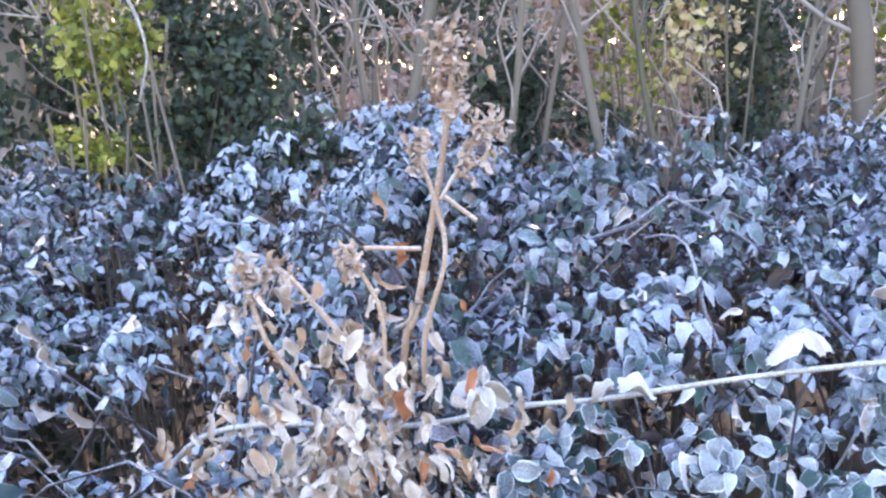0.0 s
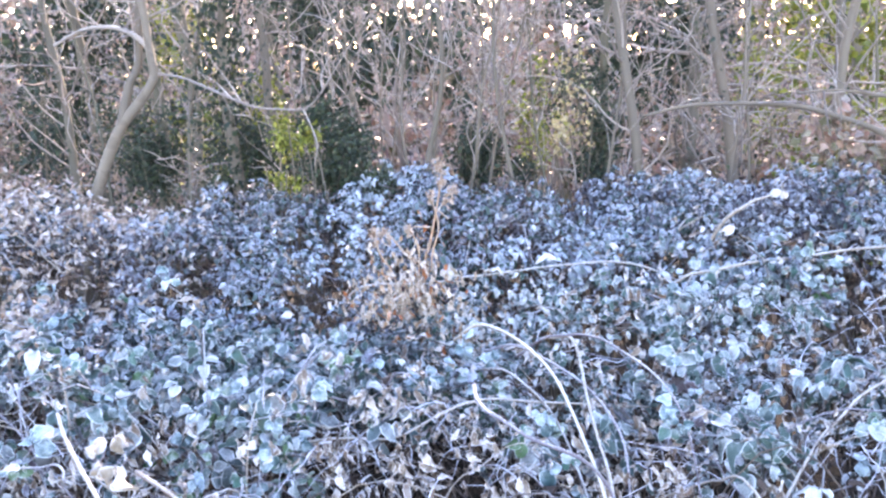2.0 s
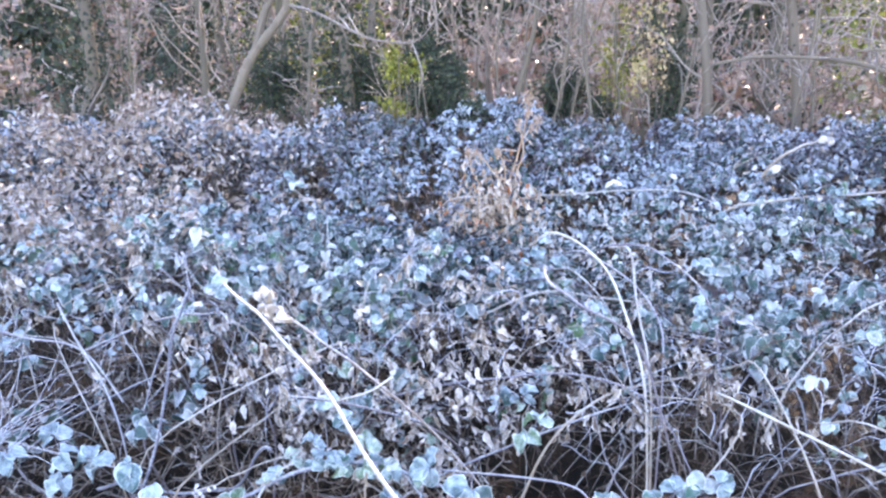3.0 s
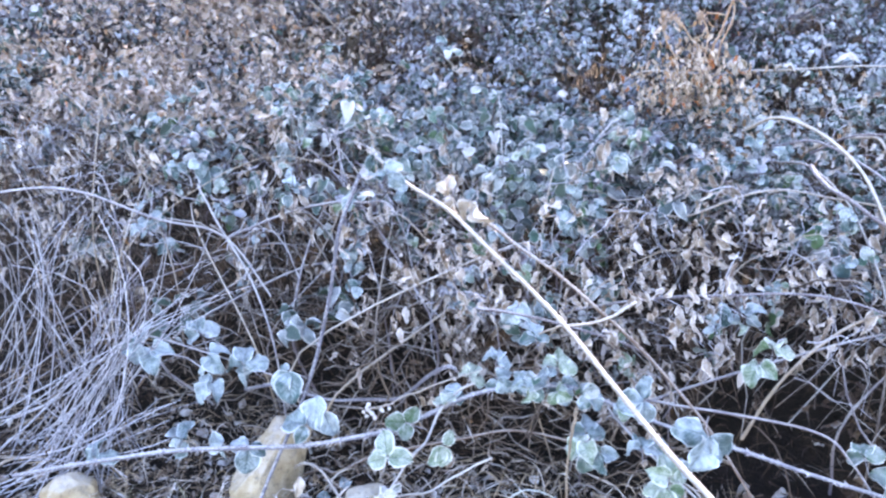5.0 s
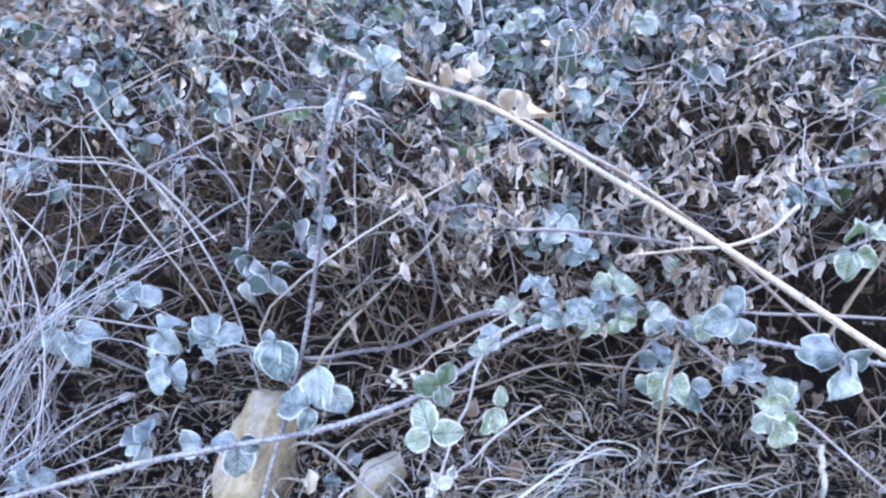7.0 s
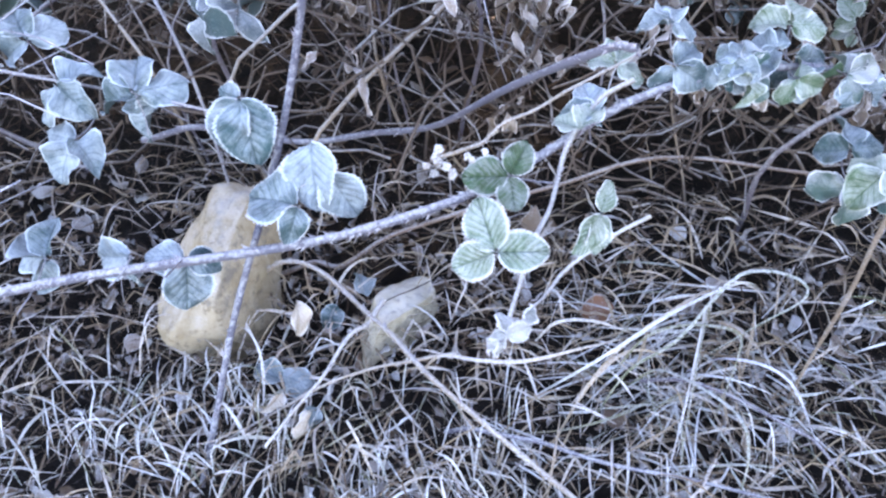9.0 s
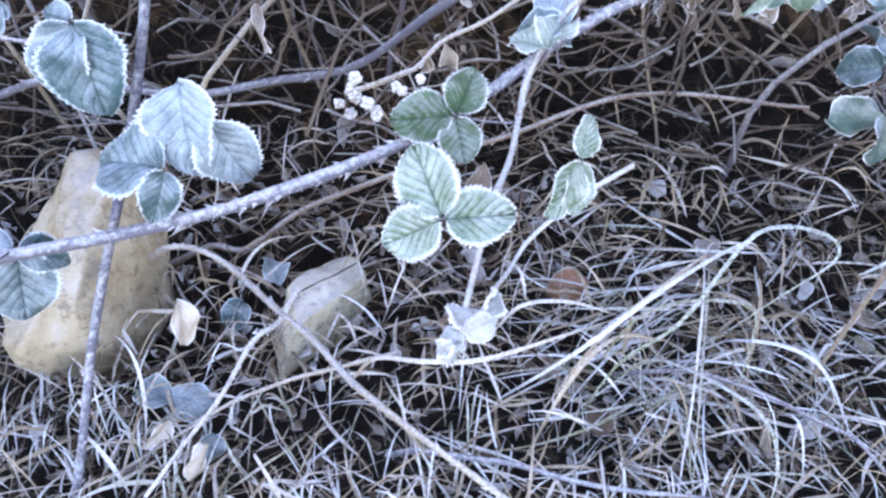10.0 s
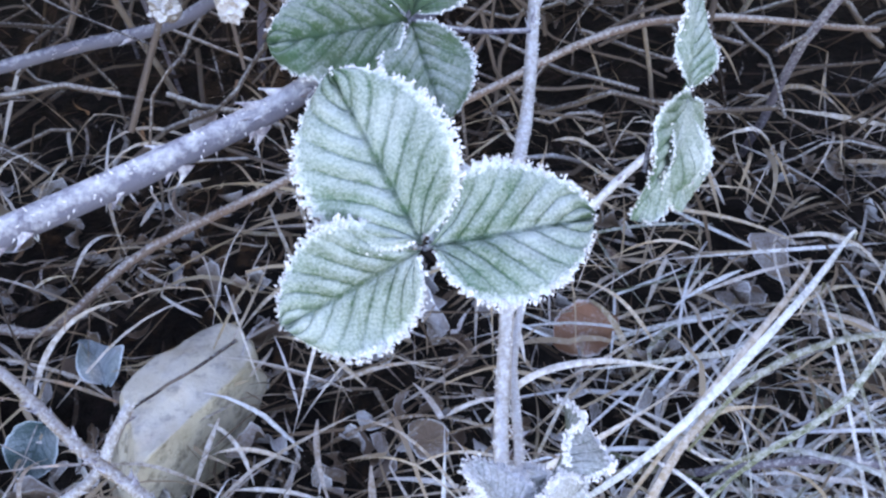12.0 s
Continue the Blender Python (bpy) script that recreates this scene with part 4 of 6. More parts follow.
# ---- trees of the wood behind ----
def grow(base, top, r0, seed, twigs, spread_at=(0.15, 1.0), twig_len=(0.3, 1.0), bend=0.08, rise=(0.0, 1.3)):
    """A trunk line, limbs and twigs from a base to a top."""
    rs = np.random.RandomState(seed)
    k = 30
    t = np.linspace(0, 1, k)[:, None]
    base, top = np.array(base, float), np.array(top, float)
    line = base + (top - base) * t + bend * np.sin(t * 5 + rs.uniform(0, 6, (1, 3))) * np.array([1, 1, 0]) * np.sin(math.pi * t * 0.9)
    line = line + (0.012 + 0.25 * r0) * np.sin(t * rs.uniform(14, 24, (1, 3)) + rs.uniform(0, 6, (1, 3))) * np.array([1, 1, 0])
    trunk = (line[None], (r0 * (1 - 0.8 * t[:, 0]))[None])
    n = twigs
    at = rs.uniform(*spread_at, n)
    p = np.stack([np.interp(at, t[:, 0], line[:, i]) for i in range(3)], -1)
    a = rs.uniform(0, 2 * math.pi, n)
    ln = rs.uniform(*twig_len, n) * (1.1 - 0.6 * at)
    d = unit(np.stack([np.cos(a), np.sin(a), rs.uniform(*rise, n)], -1))
    s = np.linspace(0, 1, 8)[None, :, None]
    limb = p[:, None] + d[:, None] * s * ln[:, None, None] + 0.11 * ln[:, None, None] * np.sin(s * rs.uniform(3, 9, (n, 1, 3)) + rs.uniform(0, 6, (n, 1, 3))) * s
    lr = (r0 * (1 - 0.8 * at) * 0.28)[:, None] * (1 - 0.8 * s[0, :, 0])
    m = n * 3
    j = rs.randint(0, n, m)
    f = rs.randint(2, 8, m)
    q0 = limb[j, f]
    dd = unit(d[j] + rs.normal(0, 0.6, (m, 3)))
    l2 = ln[j] * rs.uniform(0.2, 0.6, m)
    s2 = np.linspace(0, 1, 5)[None, :, None]
    tw = q0[:, None] + dd[:, None] * s2 * l2[:, None, None] + 0.06 * l2[:, None, None] * np.sin(s2 * 6 + rs.uniform(0, 6, (m, 1, 3))) * s2
    tr = np.full((m, 1), 0.003) * (1 - 0.6 * s2[0, :, 0])
    return trunk, (limb, np.maximum(lr, 0.0025)), (tw, tr)


def ivy_on(line, radius, n, rs, lo=0.0, hi=1.0, thick=0.12):
    t = rs.uniform(lo, hi, n)
    k = np.linspace(0, 1, len(line))
    p = np.stack([np.interp(t, k, line[:, i]) for i in range(3)], -1)
    a = rs.uniform(0, 2 * math.pi, n)
    out = np.stack([np.cos(a), np.sin(a), rs.uniform(-0.1, 0.5, n)], -1)
    p = p + out * (radius + rs.exponential(thick, n))[:, None]
    d = unit(np.stack([rs.normal(0, 0.6, n), rs.normal(0, 0.6, n), -np.ones(n)], -1))
    return axes_for(d, unit(out + rs.normal(0, 0.5, (n, 3)))), p, rs.uniform(0.014, 0.032, n)


def tree(base, top, r0, seed, twigs=30, ivy=0, ivy_span=(0, 1), near=True, label="bare grey tree trunk at the edge of the wood", **kw):
    root = new("tree")
    rs = np.random.RandomState(seed + 50)
    trunk, limbs, tw = grow(base, top, r0, seed, twigs, **kw)
    v, q = tubes(*trunk, sides=9, jitter=0.06)
    quads_object("trunk", v, q, M_BARK, root)
    v, q = tubes(*tw, sides=3)
    if near:
        for i in range(len(limbs[0])):
            a, b = tubes(limbs[0][i:i + 1], limbs[1][i:i + 1], sides=5)
            quads_object("limb", a, b, M_TWIG, root)
    else:
        a, b = tubes(*limbs, sides=4)
        v, q = np.concatenate([v, a]), np.concatenate([q, b + len(v)])
    quads_object("crown", v, q, M_TWIG, root, label="bare thin twigs")["kind"] = "stuff"
    if ivy:
        v, q, uv = spread(BLADES_TINY, *ivy_on(trunk[0][0], r0, ivy, rs, *ivy_span))
        quads_object("ivy", v, q, M_IVY, root, uv, "dark green ivy leaves")["kind"] = "stuff"
    return tagged(root, label, "tree", "trees of the wood")


def forked_tree():
    """The leaning tree whose crown bends over above the brambles."""
    root = new("tree")
    for name, pts, r0, r1 in (("trunk", [(-1.72, 4.05, 0.0), (-1.6, 4.02, 0.5), (-1.44, 4.0, 1.075), (-1.331, 4.0, 1.325), (-1.222, 4.0, 1.505), (-1.052, 4.0, 1.687), (-1.046, 4.0, 1.815), (-1.06, 4.0, 2.3)], 0.032, 0.015),
                              ("limb", [(-1.222, 4.0, 1.505), (-1.169, 4.02, 1.682), (-1.125, 4.05, 1.797), (-1.1, 4.1, 2.2)], 0.022, 0.012),
                              ("limb", [(-1.05, 4.0, 1.83), (-1.111, 3.99, 1.888), (-1.2, 3.98, 1.92), (-1.324, 3.97, 1.913), (-1.45, 3.96, 1.86)], 0.012, 0.006),
                              ("limb", [(-1.047, 4.0, 1.722), (-0.9, 3.99, 1.691), (-0.64, 3.98, 1.572), (-0.5, 3.98, 1.545), (-0.372, 3.97, 1.551), (-0.265, 3.96, 1.656)], 0.0065, 0.003)):
        line = curve_through(pts, 30)
        v, q = tubes(line[None], np.linspace(r0, r1, 30)[None], 8, 0.06)
        quads_object(name, v, q, M_BARK if r0 > 0.02 else M_TWIG, root)
        if name == "limb":
            for j in range(7):
                i = R.randint(8, 29)
                e = line[i] + unit(R.normal(0, 1, 3) * np.array([1, 0.5, 1]) + np.array([0, 0, 0.4])) * R.uniform(0.1, 0.4)
                v, q = tubes(curve_through([line[i], (line[i] + e) / 2 + R.normal(0, 0.02, 3), e], 8)[None], np.linspace(0.004, 0.0015, 8)[None], 5)
                quads_object("twig", v, q, M_TWIG, root)
    tagged(root, "leaning bare grey tree with a fork above the brambles", "tree", "trees of the wood")


def build_trees():
    forked_tree()
    tree((-0.9, 4.3, 0), (-0.72, 4.4, 3.4), 0.042, 2, 16, ivy=5200, ivy_span=(0.1, 0.9), twig_len=(0.2, 0.6), label="upright trunk wrapped in dark ivy")
    tree((-1.05, 4.25, 0), (-0.96, 4.3, 3.0), 0.016, 3, 20, twig_len=(0.2, 0.6))
    tree((-2.75, 4.4, 0), (-2.3, 4.5, 3.4), 0.055, 4, 20, ivy=3600, ivy_span=(0.05, 0.9), label="leaning trunk wrapped in dark ivy")
    tree((-1.95, 4.7, 0), (-2.05, 4.9, 4.0), 0.03, 5, 26)
    tree((-1.6, 4.9, 0), (-1.5, 5.0, 4.0), 0.04, 6, 26, ivy=500, label="slim tree trunk with ivy")
    for i, (dx, tx, r) in enumerate(((0.0, 0.35, 0.022), (0.05, 0.1, 0.012), (-0.05, -0.3, 0.013), (0.1, 0.7, 0.011), (-0.02, -0.1, 0.010), (0.12, 0.9, 0.010), (-0.1, -0.5, 0.010), (0.02, 0.5, 0.009), (-0.06, 0.0, 0.010), (0.08, 0.25, 0.008))):
        tree((-0.1 + dx, 4.2 + 0.025 * i, 0), (-0.05 + 0.8 * tx, 4.25 + 0.03 * i, 2.7), r, 10 + i, 11, spread_at=(0.45, 1.0), twig_len=(0.3, 0.9), bend=0.04, rise=(1.0, 3.0), label="slender pale hazel stem rising from the brambles")
    for i, (x, y, tx) in enumerate(((-0.45, 4.4, -0.7), (0.62, 4.4, 0.5), (1.25, 4.3, 1.6), (1.55, 4.5, 1.4), (-1.5, 4.4, -1.7), (-2.2, 4.3, -2.1), (-2.5, 4.6, -2.35), (2.15, 4.4, 1.9), (0.2, 4.45, 0.3), (0.85, 4.35, 0.95))):
        tree((x, y, 0), (tx, y + 0.1, 2.7), 0.011, 120 + i, 15, spread_at=(0.35, 1.0), twig_len=(0.3, 0.8), bend=0.04, rise=(0.6, 2.4), label="thin bare sapling with many twigs")
    tree((0.42, 4.25, 0), (0.48, 4.3, 3.2), 0.014, 16, 18, twig_len=(0.2, 0.7), spread_at=(0.4, 1.0), rise=(0.6, 2.0), label="thin bare sapling with many twigs")
    tree((0.97, 4.4, 0), (0.99, 4.5, 4.2), 0.03, 17, 24, twig_len=(0.2, 0.7))
    tree((0.88, 4.7, 0), (0.95, 4.8, 4.2), 0.028, 18, 26)
    tree((1.4, 4.6, 0), (1.3, 4.7, 4.0), 0.034, 19, 30, ivy=420, label="slim tree trunk with ivy")
    tree((1.9, 4.4, 0), (2.05, 4.6, 4.0), 0.032, 20, 34, ivy=400, label="slim tree trunk with ivy")
    tree((2.4, 4.7, 0), (2.3, 4.8, 4.0), 0.045, 21, 30, ivy=500, label="slim tree trunk with ivy")
    rs = np.random.RandomState(3)
    for i in range(26):
        y = rs.uniform(5.2, 10.5)
        x = rs.uniform(-0.75, 0.62) * y
        tree((x, y, 0), (x + rs.normal(0, 0.3), y + rs.normal(0, 0.3), rs.uniform(5, 7)), rs.uniform(0.025, 0.06), 40 + i, 34,
             ivy=int(rs.choice([0, 500, 900])), near=False, label="slim trunk in the depth of the wood", twig_len=(0.4, 1.4))


build_trees()


def shrub(name, centre, size, n, mat, seed, label, leaf=(0.012, 0.024)):
    rs = np.random.RandomState(seed)
    root = new(name)
    cl = rs.normal(0, 0.42, (16, 3)) * np.array(size)
    c = cl[rs.randint(0, 16, n)] + rs.normal(0, 0.16, (n, 3)) * np.array(size)
    p = np.array(centre) + c
    p[:, 2] = np.maximum(p[:, 2], 0.05)
    d = unit(rs.normal(0, 1, (n, 3)) + np.array([0, -0.3, -0.5]))
    nn = unit(rs.normal(0, 0.7, (n, 3)) + np.array([0, -0.4, 0.7]))
    v, q, uv = spread(BLADES_TINY, axes_for(d, nn), p, rs.uniform(*leaf, n))
    quads_object("crown", v, q, mat, root, uv)["kind"] = "stuff"
    k = 9
    s = np.linspace(0, 1, 6)[None, :, None]
    b = np.array([centre[0], centre[1], 0.0]) + rs.normal(0, 0.05, (k, 1, 3)) * np.array([1, 1, 0])
    e = np.array(centre) + (cl[:k] * 1.2)[:, None]
    line = b + (e - b) * s + 0.03 * np.sin(s * 6 + rs.uniform(0, 6, (k, 1, 3)))
    for i in range(k):
        v, q = tubes(line[i:i + 1], np.full((1, 6), 0.003), 5)
        quads_object("stem", v, q, M_BARK, root)
    return tagged(root, label, "bush", "bushes at the edge of the wood")


def build_shrubs():
    shrub("bush", (-0.47, 4.02, 1.43), (0.13, 0.09, 0.1), 520, M_LIT, 1, "evergreen bush with sunlight painted into its yellow-green leaves")
    shrub("bush", (-0.49, 4.0, 1.24), (0.09, 0.07, 0.05), 220, M_LIT, 30, "small bush with sunlight painted into its yellow-green leaves")
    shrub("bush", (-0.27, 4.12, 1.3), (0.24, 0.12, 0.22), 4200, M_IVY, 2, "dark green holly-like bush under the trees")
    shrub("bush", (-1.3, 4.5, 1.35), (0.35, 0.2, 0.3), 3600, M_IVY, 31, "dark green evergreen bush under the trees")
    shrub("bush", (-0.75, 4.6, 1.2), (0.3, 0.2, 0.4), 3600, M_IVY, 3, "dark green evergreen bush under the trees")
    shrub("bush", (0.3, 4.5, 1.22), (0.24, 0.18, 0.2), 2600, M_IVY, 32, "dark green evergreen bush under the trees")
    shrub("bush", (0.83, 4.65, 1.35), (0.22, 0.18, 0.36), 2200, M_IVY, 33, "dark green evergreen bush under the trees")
    shrub("bush", (0.54, 4.5, 1.45), (0.12, 0.15, 0.3), 420, M_LIT, 4, "bush in a gap of the wood, sunlight painted into its yellow-green leaves")
    shrub("bush", (0.7, 4.52, 1.5), (0.13, 0.12, 0.3), 260, M_PALELIT, 41, "withered bush in a gap of the wood, sunlight painted into its pale yellow leaves", (0.013, 0.028))
    shrub("bush", (0.4, 5.4, 1.3), (0.6, 0.3, 0.7), 1500, M_RUST, 5, "rusty brown bush with withered leaves")
    shrub("bush", (-2.6, 5.3, 1.2), (0.6, 0.3, 0.6), 1500, M_IVY, 6, "dark green evergreen bush under the trees")
    shrub("bush", (1.5, 4.9, 1.35), (0.6, 0.3, 0.7), 1900, M_RUST, 7, "rusty brown bush with withered leaves")
    shrub("bush", (-1.8, 5.2, 1.4), (0.6, 0.3, 0.8), 1900, M_RUST, 8, "rusty brown bush with withered leaves")
    shrub("bush", (1.8, 4.15, 1.25), (0.3, 0.2, 0.25), 700, M_RUST, 42, "withered mauve-brown bush under the low branch", (0.025, 0.05))
    rs = np.random.RandomState(21)
    for i in range(16):
        y = 6.3 + 0.22 * i * rs.uniform(0.6, 1.2)
        x = ((i * 0.618) % 1.0 * 1.35 - 0.75) * y
        m, what = ((M_IVY, "dark green ivy-grown bush in the wood"), (M_RUST, "rusty brown bush with withered leaves"), (M_IVY, "dark evergreen bush in the wood"), (M_LIT, "bush in the wood with sunlight painted into its yellow-green leaves"))[i % 4]
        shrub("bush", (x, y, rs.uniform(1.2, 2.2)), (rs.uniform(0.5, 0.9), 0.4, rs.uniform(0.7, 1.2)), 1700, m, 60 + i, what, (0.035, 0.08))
    shrub("bush", (2.6, 5.0, 1.2), (0.7, 0.35, 0.7), 1900, M_RUST, 9, "rusty brown bush with withered leaves")


build_shrubs()


def build_far_wood():
    rs = np.random.RandomState(11)
    n, k = 150, 8
    y = rs.uniform(9, 22, n)
    x = rs.uniform(-1.0, 0.9, n) * y
    t = np.linspace(0, 1, k)[None]
    lean = rs.normal(0, 0.9, (n, 2))
    h = rs.uniform(3, 8, n)
    line = np.stack([x[:, None] + lean[:, :1] * t, y[:, None] + lean[:, 1:] * t, h[:, None] * t], -1)
    line[..., :2] += 0.08 * np.sin(t[..., None] * 6 + rs.uniform(0, 6, (n, 1, 2)))
    v, q = tubes(line, rs.uniform(0.015, 0.07, n)[:, None] * (1 - 0.7 * t), 6)
    n2 = 6500
    y = rs.uniform(6, 18, n2)
    p = np.stack([rs.uniform(-1.0, 0.9, n2) * y, y, rs.uniform(0.2, 6.5, n2)], -1)
    d = unit(rs.normal(0, 1, (n2, 3)) + np.array([0, 0, 0.8]))
    t = np.linspace(0, 1, 5)[None, :, None]
    l2 = rs.uniform(0.4, 1.6, n2)[:, None, None]
    tw = p[:, None] + d[:, None] * t * l2 + 0.06 * l2 * np.sin(t * 6 + rs.uniform(0, 6, (n2, 1, 3)))
    v2, q2 = tubes(tw, np.full((n2, 1), 0.005) * (1 - 0.6 * t[0, :, 0][None]), 3)
    ob = quads_object("far_woodland", np.concatenate([v, v2]), np.concatenate([q, q2 + len(v)]), M_TWIG)
    tagged(ob, "far bare trunks and twigs of the wood", "woodland", kind="stuff")
    n = 40000
    y = np.where(np.arange(n) % 2 == 0, rs.uniform(20, 30, n), rs.uniform(9, 20, n))
    x = rs.uniform(-1.0, 0.9, n) * y
    z = rs.uniform(0, 1, n) ** np.where(y > 20, 1.1, 2.0) * (1.7 + 0.2 * (y - 8))
    keep = (wobble(x * 0.5, z * 0.7, 9) + 0.25 * rs.uniform(-1, 1, n) > -0.05 + 0.05 * z) | (z < 1.7) | (y > 20)
    x, y, z = x[keep], y[keep], z[keep]
    n = len(x)
    v, q, uv = spread(BLADES_TINY, axes_for(unit(rs.normal(0, 1, (n, 3))), unit(rs.normal(0, 1, (n, 3)))), np.stack([x, y, z], -1), rs.uniform(0.09, 0.2, n) * np.where(y > 20, 2.2, 1.0))
    ob = quads_object("far_undergrowth", v, q, M_RUST, uv=uv)
    tagged(ob, "far brown and russet undergrowth of the wood", "undergrowth", kind="stuff")


build_far_wood()


# ---- bramble canes, leaves and stones at the front ----
M_BUD = leaf_material("rimed_young_leaf", [(0.0, (0.10, 0.14, 0.09)), (1.0, (0.16, 0.17, 0.12))], 0.36, 0.56, vein=0.15, fuzz=150, grain=1.7)
M_WHITELEAF = leaf_material("white_rimed_leaf", [(0.0, (0.4, 0.33, 0.26)), (1.0, (0.5, 0.42, 0.33))], 0.15, 0.5, frost=(0.76, 0.80, 0.86), vein=0.15, grain=1.2)
M_BUDROUND = stem_material("rimed_bud", [(0.0, (0.3, 0.24, 0.2)), (1.0, (0.2, 0.17, 0.14))], 0.5)
M_RIMEWHITE = Mat("white_rime", rough=0.6).colour((0.86, 0.89, 0.93))
BLADE_HI = [leaflet(60, 10, 0.43, 0.14, 0.10, 0.04, 0.25, 0.042, 0.85), leaflet(60, 10, 0.40, 0.20, 0.16, -0.05, 0.25, 0.042, 0.82), leaflet(60, 10, 0.44, 0.10, 0.06, 0.055, 0.25, 0.042, 0.9)]
BLADE_WAVY = [leaflet(48, 9, b, f, d, w, 0.2, 0.024, 0.88) for b, f, d, w in ((0.45, 0.3, 0.35, 0.08), (0.42, 0.45, 0.5, -0.1), (0.46, -0.3, 0.4, 0.09))]
BLADE_MID = [leaflet(20, 4, 0.47, f, d, w, 0.15, 0.016, 0.9) for f, d, w in ((0.5, 0.35, 0.12), (0.75, 0.55, -0.14), (-0.45, 0.5, 0.13))]
BLADE_FOLD = [leaflet(14, 4, 0.36, f, d, w, 0.15, 0.012, 0.8) for f, d, w in ((1.3, 0.5, 0.12), (-1.1, 0.3, -0.12))]
BLADE_CRUMPLE = [leaflet(16, 4, b, f, d, w, 0.1, 0.0, 0.85, k) for b, f, d, w, k in ((0.34, 0.9, 0.4, 0.14, 0.9), (0.38, -0.7, 0.5, -0.16, -1.1))]
BLADE_DROOP = [leaflet(14, 4, 0.45, f, d, w, 0.1, 0.0, 0.9) for f, d, w in ((-0.6, 0.55, 0.05), (-0.5, 0.7, -0.05))]
SHARED = {}


def shared_blade(kind, i, mat):
    """One mesh for each blade shape and material, used by many leaflets."""
    key = (kind, i, mat.name)
    if key not in SHARED:
        v, q, uv = {"hi": BLADE_HI, "mid": BLADE_MID, "fold": BLADE_FOLD, "droop": BLADE_DROOP, "crumple": BLADE_CRUMPLE, "wavy": BLADE_WAVY}[kind][i]
        ob = quads_object("leaflet", v, q, mat, uv=uv)
        SHARED[key] = ob.data
        bpy.data.objects.remove(ob)
    return SHARED[key]


def spikes(points, dirs, lengths, r):
    """Fine needles of rime or thorns."""
    points, dirs = np.asarray(points), unit(np.asarray(dirs))
    t = np.array([0.0, 0.5, 1.0])[None, :, None]
    return tubes(points[:, None] + dirs[:, None] * t * np.asarray(lengths)[:, None, None], np.asarray(r)[:, None] * np.array([[1.0, 0.6, 0.05]]), 3)


def thorn_mesh():
    if "thorn" not in SHARED:
        t = np.linspace(0, 1, 4)
        v, q = tubes(np.stack([t, 0 * t, -0.25 * t ** 2], -1)[None], (0.3 * (1 - t) ** 2.2 + 0.03)[None], 6)
        ob = quads_object("thorn", v, q, M_THORN)
        SHARED["thorn"] = ob.data
        bpy.data.objects.remove(ob)
    return SHARED["thorn"]


def cane(points, r, mat, label, thorns=0, rime=0, taper=0.4, name="bramble_cane"):
    root = new(name)
    line = curve_through(points, 40)
    kink = curve_through(R.normal(0, 1, (11, 3)), 40) * np.sin(np.linspace(0, math.pi, 40))[:, None] ** 0.5
    line = line + kink * min(r * 0.4, 0.0025)
    rad = r * (1 - taper * np.linspace(0, 1, 40)) * (1 + 0.08 * R.uniform(-1, 1, 40))
    v, q = tubes(line[None], rad[None], 9, 0.05)
    quads_object("stem", v, q, mat, root)
    tan = unit(np.gradient(line, axis=0))
    if thorns:
        for i in R.randint(0, 40, thorns):
            o = unit(np.cross(tan[i], R.normal(0, 1, 3)))
            ob = new("thorn", thorn_mesh())
            size = R.uniform(0.004, 0.009) * min(1.0, r / 0.005)
            ob.matrix_basis = Matrix.Translation(line[i] + tan[i] * R.uniform(-0.02, 0.02) + o * rad[i] * 0.8) @ Matrix(axes_for((o - 0.35 * tan[i])[None], tan[i][None])[0].tolist()).to_4x4() @ Matrix.Diagonal((size, size * 0.8, size * 1.8, 1))
            ob.parent = root
    if rime:
        i = R.randint(0, 40, rime)
        o = unit(np.cross(tan[i], R.normal(0, 1, (rime, 3))) + np.array([0, 0, 0.25]))
        p = line[i] + tan[i] * R.uniform(-0.5, 0.5, (rime, 1)) * np.linalg.norm(line[1] - line[0]) + o * rad[i][:, None] * 0.85
        v, q = spikes(p, o - 0.35 * tan[i], np.minimum(R.uniform(0.2, 0.55, rime) * r, 0.0025), np.full(rime, 0.00045))
        quads_object("rime", v, q, M_RIMEWHITE, root)["kind"] = "stuff"
    return tagged(root, label, "bramble cane", "bramble canes")


